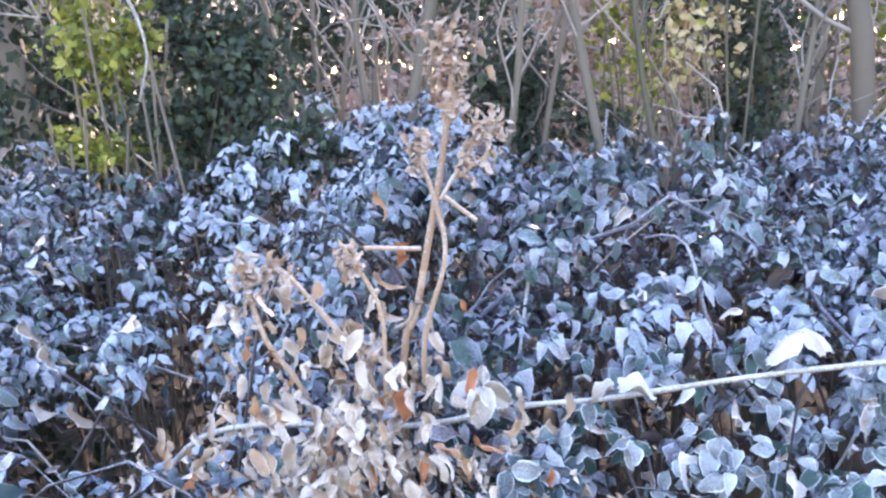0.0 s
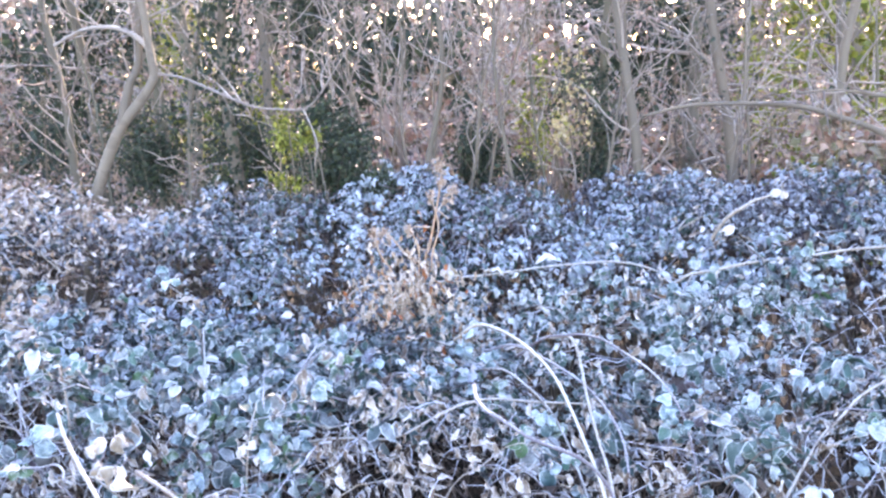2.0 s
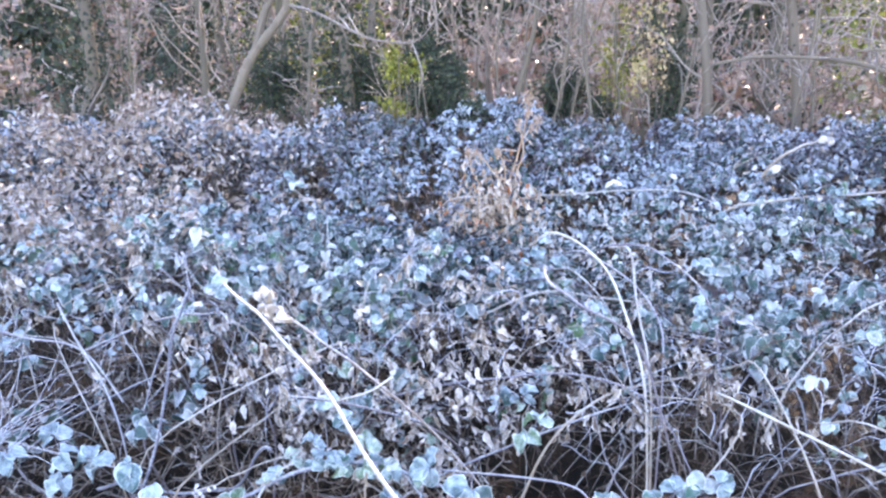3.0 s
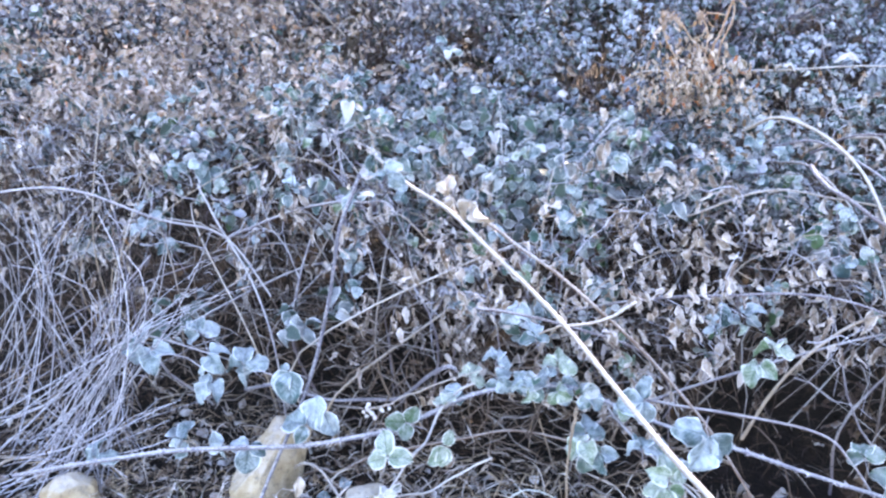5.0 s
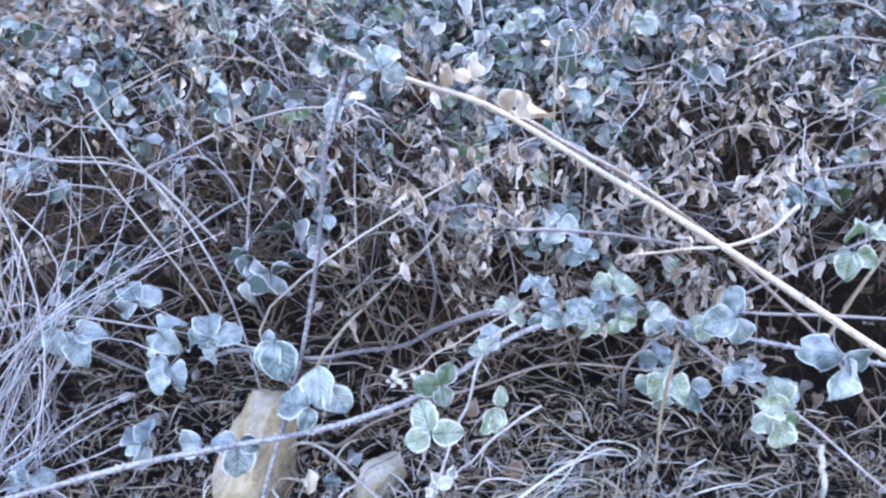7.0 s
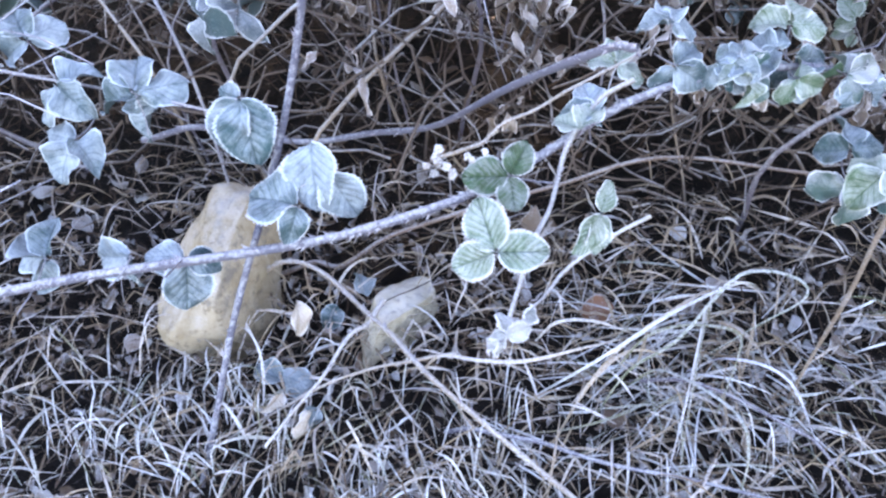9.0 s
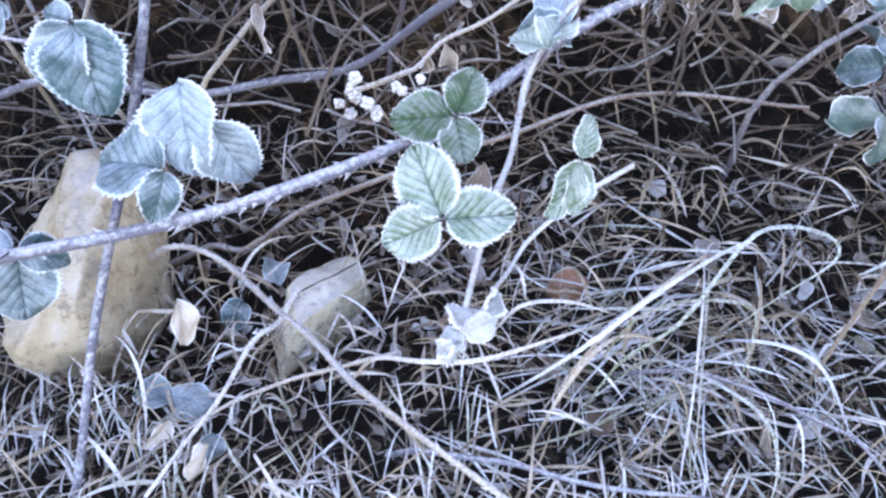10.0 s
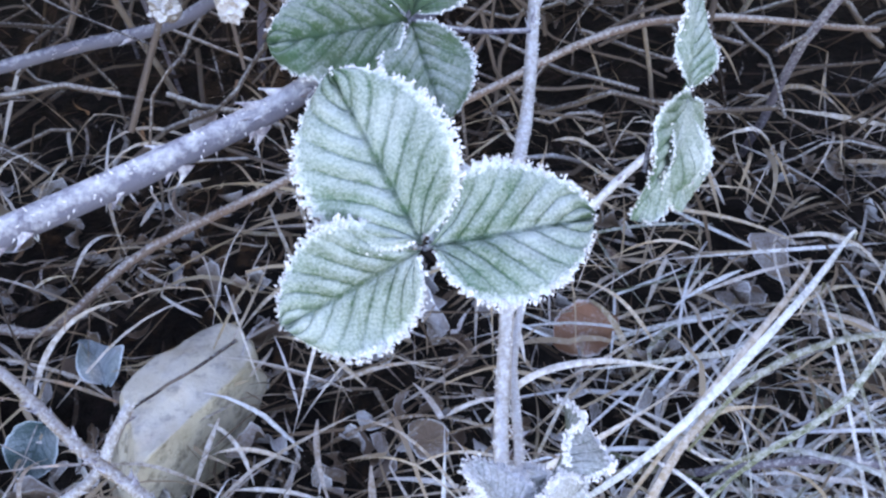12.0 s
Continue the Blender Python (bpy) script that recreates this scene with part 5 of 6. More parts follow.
def leaf_on(root, place, size, mat, normal=(0.0, -0.55, 0.8), turn=90, stalk=None, kind="mid", lobes=((0, 1.0), (80, 0.85), (-80, 0.85)), rim=0):
    """A bramble leaf: a stalk with its leaflets; turn is the heading of the end leaflet, from +x, in the leaf's own plane."""
    place = np.array(place, float)
    n = unit(np.array(normal, float))
    ex = unit(np.array([1.0, 0, 0]) - n * n[0])
    ey = np.cross(n, ex)
    a = radians(turn)
    h = ex * math.cos(a) + ey * math.sin(a)
    foot = np.array(stalk, float) if stalk is not None else place - h * size * 0.7 - n * size * 0.3
    v, q = tubes(curve_through([foot, (foot + place) / 2 - n * 0.1 * size, place], 8)[None], np.full((1, 8), 0.0011), 6)
    leaf = quads_object("leaf", v, q, M_CANE, root)
    for j, (ang, k) in enumerate(lobes):
        b = radians(turn + ang)
        d = ex * math.cos(b) + ey * math.sin(b)
        m = axes_for(unit(d + n * R.uniform(-0.2, 0.1))[None], unit(n + R.normal(0, 0.12 if kind == "hi" else 0.32, 3))[None])[0]
        shapes = {"hi": 3, "mid": 3, "fold": 2, "droop": 2, "crumple": 2, "wavy": 3}[kind]
        ob = new("leaflet", shared_blade(kind, j % shapes, mat))
        ob.matrix_basis = Matrix.Translation(place + d * size * 0.02) @ Matrix(m.tolist()).to_4x4() @ Matrix.Diagonal((size * k, size * k * R.uniform(0.92, 1.08), size * k, 1))
        ob.parent = leaf
        if rim:
            tv, _, tuv = {"hi": BLADE_HI, "mid": BLADE_MID, "fold": BLADE_FOLD, "droop": BLADE_DROOP, "crumple": BLADE_CRUMPLE, "wavy": BLADE_WAVY}[kind][j % shapes]
            e = np.where((tuv[:, 1] < 0.02) | (tuv[:, 1] > 0.98))[0]
            pick = R.choice(e, rim)
            w = np.array([ob.matrix_basis @ Vector(tv[i]) for i in pick])
            out = unit(unit(w - (place + d * size * k * 0.5)) + R.normal(0, 0.45, (rim, 3)))
            w = w - out * 0.0006 + R.normal(0, 0.0007, w.shape)
            v, q = spikes(w, out, R.uniform(0.0006, 0.0018, rim), R.uniform(0.0005, 0.001, rim))
            quads_object("rime", v, q, M_RIMEWHITE, leaf)["kind"] = "stuff"
    return leaf


def build_front():
    # the thick pale cane that leans out of the thicket towards the path
    c = cane([(-0.701, 2.527, 0.845), (-0.478, 2.240, 0.895), (-0.253, 1.968, 0.941), (0.030, 1.681, 0.910), (0.242, 1.400, 0.908), (0.511, 1.139, 0.778), (0.85, 0.98, -0.02)], 0.0047, M_PALE,
             "thick pale frosted bramble cane leaning out of the thicket", thorns=30, rime=700, taper=0.1)
    for p, s, tn, kd, lb in (((-0.235, 2.035, 0.955), 0.062, 305, "crumple", ((0, 1.0),)), ((-0.25, 2.05, 0.955), 0.045, 250, "fold", ((0, 1.0), (50, 0.7))), ((-0.31, 2.09, 0.94), 0.045, 280, "crumple", ((0, 1.0), (-60, 0.8))), ((-0.33, 2.11, 0.945), 0.04, 80, "fold", ((0, 1.0), (70, 0.8))), ((-0.42, 2.33, 0.88), 0.045, 290, "crumple", ((0, 1.0), (60, 0.8)))):
        leaf_on(c, p, s, M_WHITELEAF, (R.normal(0, 0.25), -0.75, 0.5), tn, kind=kd, lobes=lb, rim=40)
    c = cane([(-0.550, 2.105, 0.962), (-0.589, 2.055, 0.828), (-0.630, 2.026, 0.623), (-0.677, 1.971, 0.407), (-0.739, 1.820, 0.181), (-0.781, 1.677, -0.013)], 0.005, M_MAUVE,
             "upright frosted bramble cane standing in front of the thicket", thorns=30, rime=350, taper=0.05)
    leaf_on(c, (-0.56, 2.1, 0.9), 0.05, M_BLUE, turn=150)
    leaf_on(c, (-0.50, 2.15, 0.95), 0.05, M_BLUE, turn=60)
    # the long low cane with the large blue-grey leaf
    c = cane([(-1.5, 1.70, 0.1), (-1.205, 1.722, 0.212), (-0.953, 1.780, 0.273), (-0.675, 1.858, 0.297), (-0.542, 1.880, 0.337), (-0.398, 1.952, 0.364), (-0.261, 2.053, 0.415), (-0.150, 2.111, 0.433), (-0.014, 2.152, 0.428), (0.089, 2.165, 0.392), (0.220, 2.137, 0.386), (0.371, 2.092, 0.390), (0.564, 2.073, 0.37), (0.828, 2.084, 0.32), (1.1, 2.1, 0.2)], 0.0062, M_MAUVE,
             "low mauve-brown bramble cane with frosted thorns and large leaves", thorns=330, rime=1500, taper=0.35)
    leaf_on(c, (-0.634, 1.945, 0.408), 0.078, M_BLUE, (0.05, -0.6, 0.75), 278, (-0.66, 1.93, 0.36), "wavy", ((0, 1.05),), 200)
    leaf_on(c, (-0.640, 1.880, 0.358), 0.075, M_BLUE, (0.0, -0.6, 0.75), 170, (-0.66, 1.856, 0.305), "wavy", ((0, 1.02), (95, 0.62)), 200)
    leaf_on(c, (-0.608, 1.918, 0.384), 0.07, M_BLUE, (0.35, -0.6, 0.65), 308, (-0.64, 1.9, 0.37), "wavy", ((0, 1.0),), 160)
    leaf_on(c, (-0.722, 1.960, 0.453), 0.075, M_BLUE, (0.1, -0.6, 0.7), 290, (-0.69, 1.99, 0.42), "wavy", ((0, 1.05), (-38, 0.9), (-120, 0.45)), 120)
    leaf_on(c, (-0.79, 1.84, 0.285), 0.065, M_BLUE, (0.3, -0.6, 0.6), 280, (-0.76, 1.75, 0.35), "wavy", ((0, 1.1), (70, 0.7), (-100, 0.8)), 120)
    leaf_on(c, (-0.868, 1.84, 0.275), 0.065, M_BLUE, (-0.2, -0.6, 0.7), 190, (-0.84, 1.75, 0.32), "wavy", ((0, 1.0), (80, 0.6)), 120)
    leaf_on(c, (-1.0, 1.84, 0.25), 0.065, M_BLUE, (-0.2, -0.6, 0.7), 170, (-0.97, 1.73, 0.27), "fold")
    leaf_on(c, (-1.29, 1.80, 0.14), 0.065, M_BLUE, (0.0, -0.6, 0.7), 110, (-1.27, 1.74, 0.13))
    # shaded side shoot at the foot of the thicket
    c = cane([(-1.45, 2.05, 0.35), (-1.238, 2.03, 0.42), (-1.0, 2.03, 0.40), (-0.87, 1.99, 0.42), (-0.72, 1.95, 0.43)], 0.003, M_CANE, "thin bramble shoot with shaded blue-grey leaves", rime=120)
    leaf_on(c, (-1.238, 2.0, 0.415), 0.07, M_BLUE, turn=200)
    leaf_on(c, (-1.19, 1.99, 0.40), 0.065, M_BLUE, turn=300)
    leaf_on(c, (-1.085, 2.08, 0.43), 0.065, M_BLUE, turn=130)
    leaf_on(c, (-1.0, 2.0, 0.42), 0.06, M_BLUE, turn=320)
    leaf_on(c, (-0.869, 1.97, 0.437), 0.07, M_BLUE, turn=110)
    leaf_on(c, (-0.971, 1.95, 0.368), 0.06, M_BLUE, turn=250)
    leaf_on(c, (-0.865, 2.0, 0.40), 0.06, M_BLUE, turn=160)
    # the arching cane over the dark hollow
    cane([(-1.05, 2.2, 0.16), (-0.936, 2.190, 0.205), (-0.747, 2.213, 0.178), (-0.544, 2.227, 0.228), (-0.310, 1.990, 0.53), (-0.26, 1.96, 0.56)], 0.0058, M_MAUVE, "frosted bramble cane behind the large leaf", thorns=16, rime=200, taper=0.2)
    c = cane([(0.070, 2.190, 0.385), (0.085, 2.150, 0.375), (0.195, 2.061, 0.344), (0.29, 1.98, 0.33), (0.5, 1.95, 0.15)], 0.0034, M_CANE,
             "arching frosted bramble shoot with round blue-green leaves", thorns=20, rime=220, taper=0.2)
    for p, s, tn, m in (((-0.295, 2.04, 0.41), 0.05, 110, M_BLUE), ((-0.272, 2.10, 0.445), 0.05, 80, M_HERO), ((-0.211, 2.13, 0.49), 0.05, 100, M_BLUE), ((-0.2, 2.10, 0.45), 0.05, 330, M_BLUE),
                        ((-0.176, 2.18, 0.62), 0.055, 250, M_BLUE), ((-0.123, 2.18, 0.54), 0.05, 120, M_BLUE), ((-0.062, 2.17, 0.475), 0.06, 90, M_HERO), ((-0.048, 2.15, 0.43), 0.055, 300, M_BLUE),
                        ((0.031, 2.13, 0.43), 0.045, 330, M_BLUE), ((0.047, 1.99, 0.40), 0.062, 220, M_HERO), ((0.085, 1.99, 0.375), 0.05, 280, M_BLUE), ((0.179, 1.99, 0.415), 0.055, 100, M_BLUE),
                        ((0.249, 1.95, 0.385), 0.06, 110, M_HERO), ((0.245, 1.94, 0.36), 0.06, 270, M_HERO), ((0.167, 2.07, 0.49), 0.07, 200, M_BLUE), ((0.317, 1.93, 0.53), 0.085, 260, M_BLUE),
                        ((0.438, 2.28, 0.56), 0.06, 80, M_HERO), ((0.41, 2.26, 0.52), 0.06, 250, M_HERO)):
        leaf_on(c, p, s * 0.92, m, (R.normal(0, 0.45), R.normal(-0.5, 0.3), 0.75), tn, rim=30)
    for p, s, tn in (((0.035, 2.085, 0.352), 0.05, 100), ((0.04, 2.055, 0.318), 0.055, 280), ((0.79, 2.1, 0.46), 0.055, 200), ((0.833, 2.1, 0.49), 0.05, 80), ((0.90, 2.1, 0.50), 0.055, 120), ((0.945, 2.11, 0.52), 0.05, 20), ((0.94, 2.09, 0.45), 0.055, 250), ((0.73, 2.1, 0.37), 0.06, 160), ((0.845, 2.1, 0.345), 0.055, 300), ((0.96, 2.1, 0.34), 0.055, 60), ((0.65, 2.11, 0.42), 0.05, 100)):
        leaf_on(c, p, s, (M_TEAL, M_BLUE)[int(p[0] * 1000) % 2], (R.normal(0, 0.35), R.normal(-0.55, 0.2), 0.75), tn, rim=30)
    cane([(0.385, 2.085, 0.15), (0.392, 2.05, 0.09), (0.40, 2.0, -0.02)], 0.0065, M_FROSTCANE, "cut frosted stick standing in the grass", rime=160, taper=0.05)
    arch = curve_through([(-0.542, 1.880, 0.337), (-0.398, 1.952, 0.364), (-0.261, 2.053, 0.415), (-0.150, 2.111, 0.433), (-0.014, 2.152, 0.428), (0.089, 2.165, 0.392), (0.195, 2.061, 0.344), (0.29, 1.98, 0.33)], 60)
    for j in range(16):
        p = arch[R.randint(24, 60)]
        leaf_on(c, p + np.array([R.normal(0, 0.02), R.uniform(-0.03, 0.0), R.uniform(0.0, 0.045)]), R.uniform(0.03, 0.046), (M_BLUE, M_TEAL, M_HERO)[j % 3], (R.normal(0, 0.4), R.normal(-0.5, 0.3), 0.75), R.uniform(0, 360), tuple(p))
    for j in range(14):
        p = arch[R.randint(22, 58)]
        leaf_on(c, p + np.array([R.normal(0, 0.01), 0.0, -R.uniform(0.015, 0.04)]), R.uniform(0.022, 0.036), M_DEAD, (R.normal(0, 0.5), -0.8, 0.2), 270 + R.normal(0, 20), tuple(p), "crumple", ((0, 1.0), (35, 0.8)))
    c = cane([(0.16, 2.2, 0.40), (0.274, 2.172, 0.421), (0.536, 2.145, 0.441), (0.626, 2.103, 0.405), (0.75, 2.05, 0.25)], 0.0035, M_CANE, "frosted bramble cane running sideways", rime=160)
    # fine pale shoot hanging from the arch, with the near green leaf
    c = cane([(-0.25, 2.06, 0.452), (-0.29, 2.05, 0.425), (-0.326, 1.996, 0.384), (-0.336, 1.935, 0.340), (-0.349, 1.877, 0.338), (-0.366, 1.790, 0.312), (-0.362, 1.752, 0.318)], 0.0034, M_FROSTCANE,
             "thin white-frosted bramble shoot with green trifoliate leaves", thorns=26, rime=520, taper=0.2)
    leaf_on(c, (-0.389, 1.829, 0.366), 0.063, M_HERO, (-0.06, -0.64, 0.76), 116, (-0.352, 1.85, 0.352), "hi", ((0, 1.04), (-108, 0.94), (90, 0.86)), 420)
    leaf_on(c, (-0.387, 1.941, 0.383), 0.054, M_GREEN, (0.05, -0.5, 0.8), 185, (-0.335, 1.95, 0.37), "hi", ((0, 1.08), (-115, 0.9), (100, 0.8)), 110)
    leaf_on(c, (-0.275, 1.913, 0.362), 0.05, M_HERO, (0.72, -0.55, 0.42), 75, (-0.29, 1.9, 0.33), "hi", ((0, 0.8), (165, 1.15), (200, 1.0)), 110)
    leaf_on(c, (-0.308, 2.0, 0.415), 0.05, M_HERO, (0.0, -0.5, 0.8), 150, (-0.315, 2.02, 0.385), "mid", ((0, 0.8), (-80, 0.9)), 40)
    leaf_on(c, (-0.366, 1.750, 0.322), 0.025, M_BUD, (0.0, -0.6, 0.75), 110, (-0.364, 1.765, 0.315), "wavy", ((0, 0.95), (-95, 1.05), (100, 0.85)), 420)   # young leaves at its tip
    leaf_on(c, (-0.353, 1.766, 0.325), 0.024, M_BUD, (0.3, -0.6, 0.6), 45, (-0.36, 1.76, 0.315), "fold", ((0, 1.1), (140, 0.5)), 300)
    leaf_on(c, (-0.373, 1.740, 0.318), 0.02, M_BUD, (-0.2, -0.7, 0.6), 215, (-0.362, 1.752, 0.316), "crumple", ((0, 1.0), (70, 0.8)), 300)
    cane([(-0.198, 2.050, 0.237), (-0.283, 2.009, 0.190), (-0.325, 1.946, 0.180), (-0.346, 1.855, 0.240), (-0.362, 1.756, 0.312)], 0.003, M_FROSTCANE, "short frosted bramble twig with thorns", thorns=8, rime=260)
    c = cane([(-0.474, 1.899, 0.434), (-0.424, 1.918, 0.445), (-0.394, 1.951, 0.454), (-0.312, 2.008, 0.478), (-0.235, 2.102, 0.471)], 0.0024, M_PALE, "thin flower stalk with white-rimed withered buds", rime=300)
    heads = np.array([(-0.463, 1.895, 0.455), (-0.464, 1.892, 0.445), (-0.465, 1.895, 0.436), (-0.478, 1.895, 0.425), (-0.472, 1.89, 0.42), (-0.447, 1.89, 0.418), (-0.452, 1.893, 0.422), (-0.432, 1.895, 0.446), (-0.426, 1.893, 0.444), (-0.41, 1.9, 0.45), (-0.456, 1.892, 0.432)])
    for p in heads + R.normal(0, 0.0015, heads.shape):
        bm = bmesh.new()
        bmesh.ops.create_icosphere(bm, subdivisions=3, radius=R.uniform(0.0034, 0.0054))
        for v in bm.verts:
            v.co *= 1 + 0.7 * noise.noise(v.co * 480 + Vector(p) * 90)
            v.co += Vector(p)
        me = bpy.data.meshes.new("bud")
        bm.to_mesh(me)
        bm.free()
        me.materials.append(M_BUDROUND)
        new("bud", me).parent = c
    # canes lying low over the grass
    cane([(-0.82, 2.02, 0.02), (-0.744, 2.003, 0.106), (-0.676, 1.984, 0.118), (-0.582, 1.892, 0.151), (-0.527, 1.846, 0.159), (-0.458, 1.770, 0.187), (-0.344, 1.717, 0.128), (-0.236, 1.690, 0.042)], 0.0037, M_PALE,
         "frosted thorny cane lying over the grass", thorns=80, rime=600, taper=0.1)
    cane([(-0.561, 1.924, 0.140), (-0.575, 1.882, 0.135), (-0.596, 1.850, 0.138), (-0.615, 1.792, 0.128), (-0.673, 1.695, 0.091)], 0.0036, M_FROSTCANE, "broken frosted cane lying over the grass", thorns=12, rime=420)
    cane([(-0.45, 1.875, 0.1), (-0.505, 1.851, 0.105), (-0.577, 1.823, 0.1), (-0.637, 1.797, 0.08), (-0.758, 1.734, 0.02)], 0.0026, M_PALE, "thin frosted twig lying over the grass", rime=260)
    cane([(-0.45, 1.79, 0.03), (-0.398, 1.776, 0.07), (-0.316, 1.763, 0.08), (-0.235, 1.749, 0.08), (-0.121, 1.743, 0.075), (0.1, 1.74, 0.04)], 0.0036, M_MAUVE, "mauve cane lying in the grass", rime=240)
    cane([(-0.78, 2.06, 0.01), (-0.719, 2.069, 0.041), (-0.670, 2.065, 0.045), (-0.599, 2.115, 0.075), (-0.469, 2.147, 0.121), (-0.333, 2.173, 0.171), (-0.167, 2.223, 0.203), (0.064, 2.279, 0.149)], 0.0046, M_BROWNCANE, "brown bramble cane behind the stones", rime=60)
    cane([(-0.2, 1.9, 0.05), (-0.13, 1.876, 0.1), (-0.054, 1.854, 0.1), (0.006, 1.82, 0.1), (0.039, 1.792, 0.1), (0.12, 1.74, 0.02)], 0.003, M_CANE, "mauve cane lying in the grass", rime=160)
    cane([(-0.50, 1.965, 0.145), (-0.535, 1.945, 0.135), (-0.565, 1.925, 0.13), (-0.60, 1.905, 0.10)], 0.0013, M_TANGLE, "thin brown twig lying over the stone")
    # canes that arch down from the dead plant
    for pts, r, m in (([(0.3, 3.1, 0.84), (0.42, 2.98, 0.93), (0.605, 2.75, 0.87), (0.726, 2.5, 0.685), (0.76, 2.4, 0.43), (0.78, 2.35, 0.0)], 0.0052, M_PALE), ([(0.4, 3.05, 0.82), (0.537, 2.9, 0.88), (0.757, 2.7, 0.775), (0.798, 2.5, 0.574), (0.787, 2.4, 0.0)], 0.0042, M_CANE),
                      ([(0.4, 2.95, 0.8), (0.5, 2.8, 0.84), (0.629, 2.7, 0.73), (0.714, 2.45, 0.516), (0.73, 2.4, 0.0)], 0.0044, M_TANGLE), ([(0.5, 3.0, 0.82), (0.62, 2.9, 0.92), (0.78, 2.8, 0.92), (0.95, 2.6, 0.75), (1.0, 2.45, 0.0)], 0.004, M_CANE),
                      ([(1.1, 2.45, 0.5), (1.212, 2.6, 0.66), (1.384, 2.75, 0.78), (1.608, 2.9, 0.85)], 0.0044, M_PALE), ([(0.4, 2.25, 0.3), (0.485, 2.3, 0.486), (0.644, 2.45, 0.58), (0.908, 2.6, 0.6), (1.179, 2.7, 0.64)], 0.0044, M_PALE)):
        cane(pts, r, m, "frosted cane arching down from the thicket", rime=160, taper=0.3)
    # sticks and canes in the face of the thicket
    cane([(0.156, 1.802, 0.897), (0.10, 1.76, 0.870), (0.03, 1.78, 0.835), (-0.06, 1.95, 0.70)], 0.003, M_PALE, "short broken pale dry stick", rime=60)
    cane([(-0.25, 2.08, 0.66), (-0.125, 2.088, 0.655), (0.099, 2.207, 0.547), (0.192, 2.383, 0.349), (0.22, 2.42, 0.1)], 0.004, M_CANE, "arched frosted bramble cane beside the hollow", rime=120)
    cane([(-2.3, 2.2, 0.6), (-1.909, 2.238, 0.708), (-1.636, 2.303, 0.714), (-1.382, 2.336, 0.639), (-1.176, 2.375, 0.594), (-1.004, 2.335, 0.427)], 0.005, M_CANE, "arched frosted bramble cane beside the hollow", rime=140)
    cane([(-1.222, 2.443, 0.547), (-0.944, 2.465, 0.676), (-0.651, 2.403, 0.762), (-0.55, 2.3, 0.78)], 0.0045, M_CANE, "arched frosted bramble cane beside the hollow", rime=140)
    cane([(-0.1, 2.7, 0.68), (0.021, 2.7, 0.695), (0.179, 2.7, 0.7), (0.386, 2.75, 0.782), (0.581, 2.8, 0.76), (0.9, 2.9, 0.7)], 0.004, M_PALE, "pale wavy cane over the thicket", rime=140)
    cane([(-0.1, 2.4, 0.5), (0.069, 2.400, 0.560), (0.304, 2.376, 0.634), (0.571, 2.380, 0.664), (0.778, 2.376, 0.587), (0.9, 2.3, 0.4)], 0.004, M_CANE, "frosted cane through withered leaves", rime=120)
    cane([(-0.3, 2.2, 0.86), (-0.166, 2.15, 0.807), (0.024, 2.1, 0.71), (0.189, 2.1, 0.571), (0.308, 2.05, 0.47), (0.45, 2.0, 0.3)], 0.005, M_BROWNCANE, "old grey-brown bramble cane", rime=100)
    cane([(-1.28, 2.42, 0.74), (-1.217, 2.391, 0.654), (-1.068, 2.336, 0.470), (-0.947, 2.236, 0.301), (-0.88, 2.15, 0.0)], 0.0042, M_CANE, "upright thin frosted cane", rime=140)
    cane([(0.04, 1.9, 0.56), (0.035, 1.9, 0.5), (0.028, 1.9, 0.40), (0.02, 1.91, 0.0)], 0.004, M_PALE, "cut upright pale dry stick", rime=60)
    cane([(0.60, 3.0, 0.88), (0.675, 2.9, 0.891), (0.722, 2.6, 0.755), (0.762, 2.4, 0.624), (0.78, 2.3, 0.2)], 0.005, M_PALE, "curved pale cane in the thicket", rime=120)
    cane([(0.45, 2.3, 1.02), (0.475, 2.2, 1.02), (0.56, 2.15, 0.98), (0.72, 2.2, 0.85), (0.85, 2.3, 0.4)], 0.005, M_CANE, "arched frosted bramble cane beside the hollow", rime=120)


R.seed(24)
build_front()


def stone(name, centre, radii, turn, seed, mat, label, flats=()):
    """A rounded, slightly faceted boulder that sits in the ground."""
    bm = bmesh.new()
    bmesh.ops.create_icosphere(bm, subdivisions=5, radius=1.0)
    rs = np.random.RandomState(seed)
    cuts = [(unit(rs.normal(0, 1, 3)), rs.uniform(0.58, 0.9)) for _ in range(9)]
    cuts += [(unit(np.array(n, float)), d) for n, d in flats]
    for v in bm.verts:
        p = np.array(v.co)
        for nrm, d in cuts:
            over = p @ nrm - d
            if over > 0:
                p = p - nrm * over * 0.93
        p = p * (1 + 0.13 * noise.noise(Vector(p * 1.9 + seed)) + 0.04 * noise.noise(Vector(p * 5 + seed)) + 0.015 * noise.noise(Vector(p * 14 + seed)))
        v.co = Vector(p * np.array(radii))
    me = bpy.data.meshes.new(name)
    bm.to_mesh(me)
    bm.free()
    me.polygons.foreach_set("use_smooth", np.ones(len(me.polygons), bool))
    me.materials.append(mat)
    ob = new(name, me)
    ob.matrix_basis = pose(*centre, *turn)
    return tagged(ob, label, "stone", "stones in the grass")


stone("stone", (-0.835, 2.0, 0.07), (0.08, 0.15, 0.14), (-12, 0, -14), 4, M_STONE, "large yellowish limestone half hidden by leaves", [((0.2, -0.6, 0.8), 0.72)])
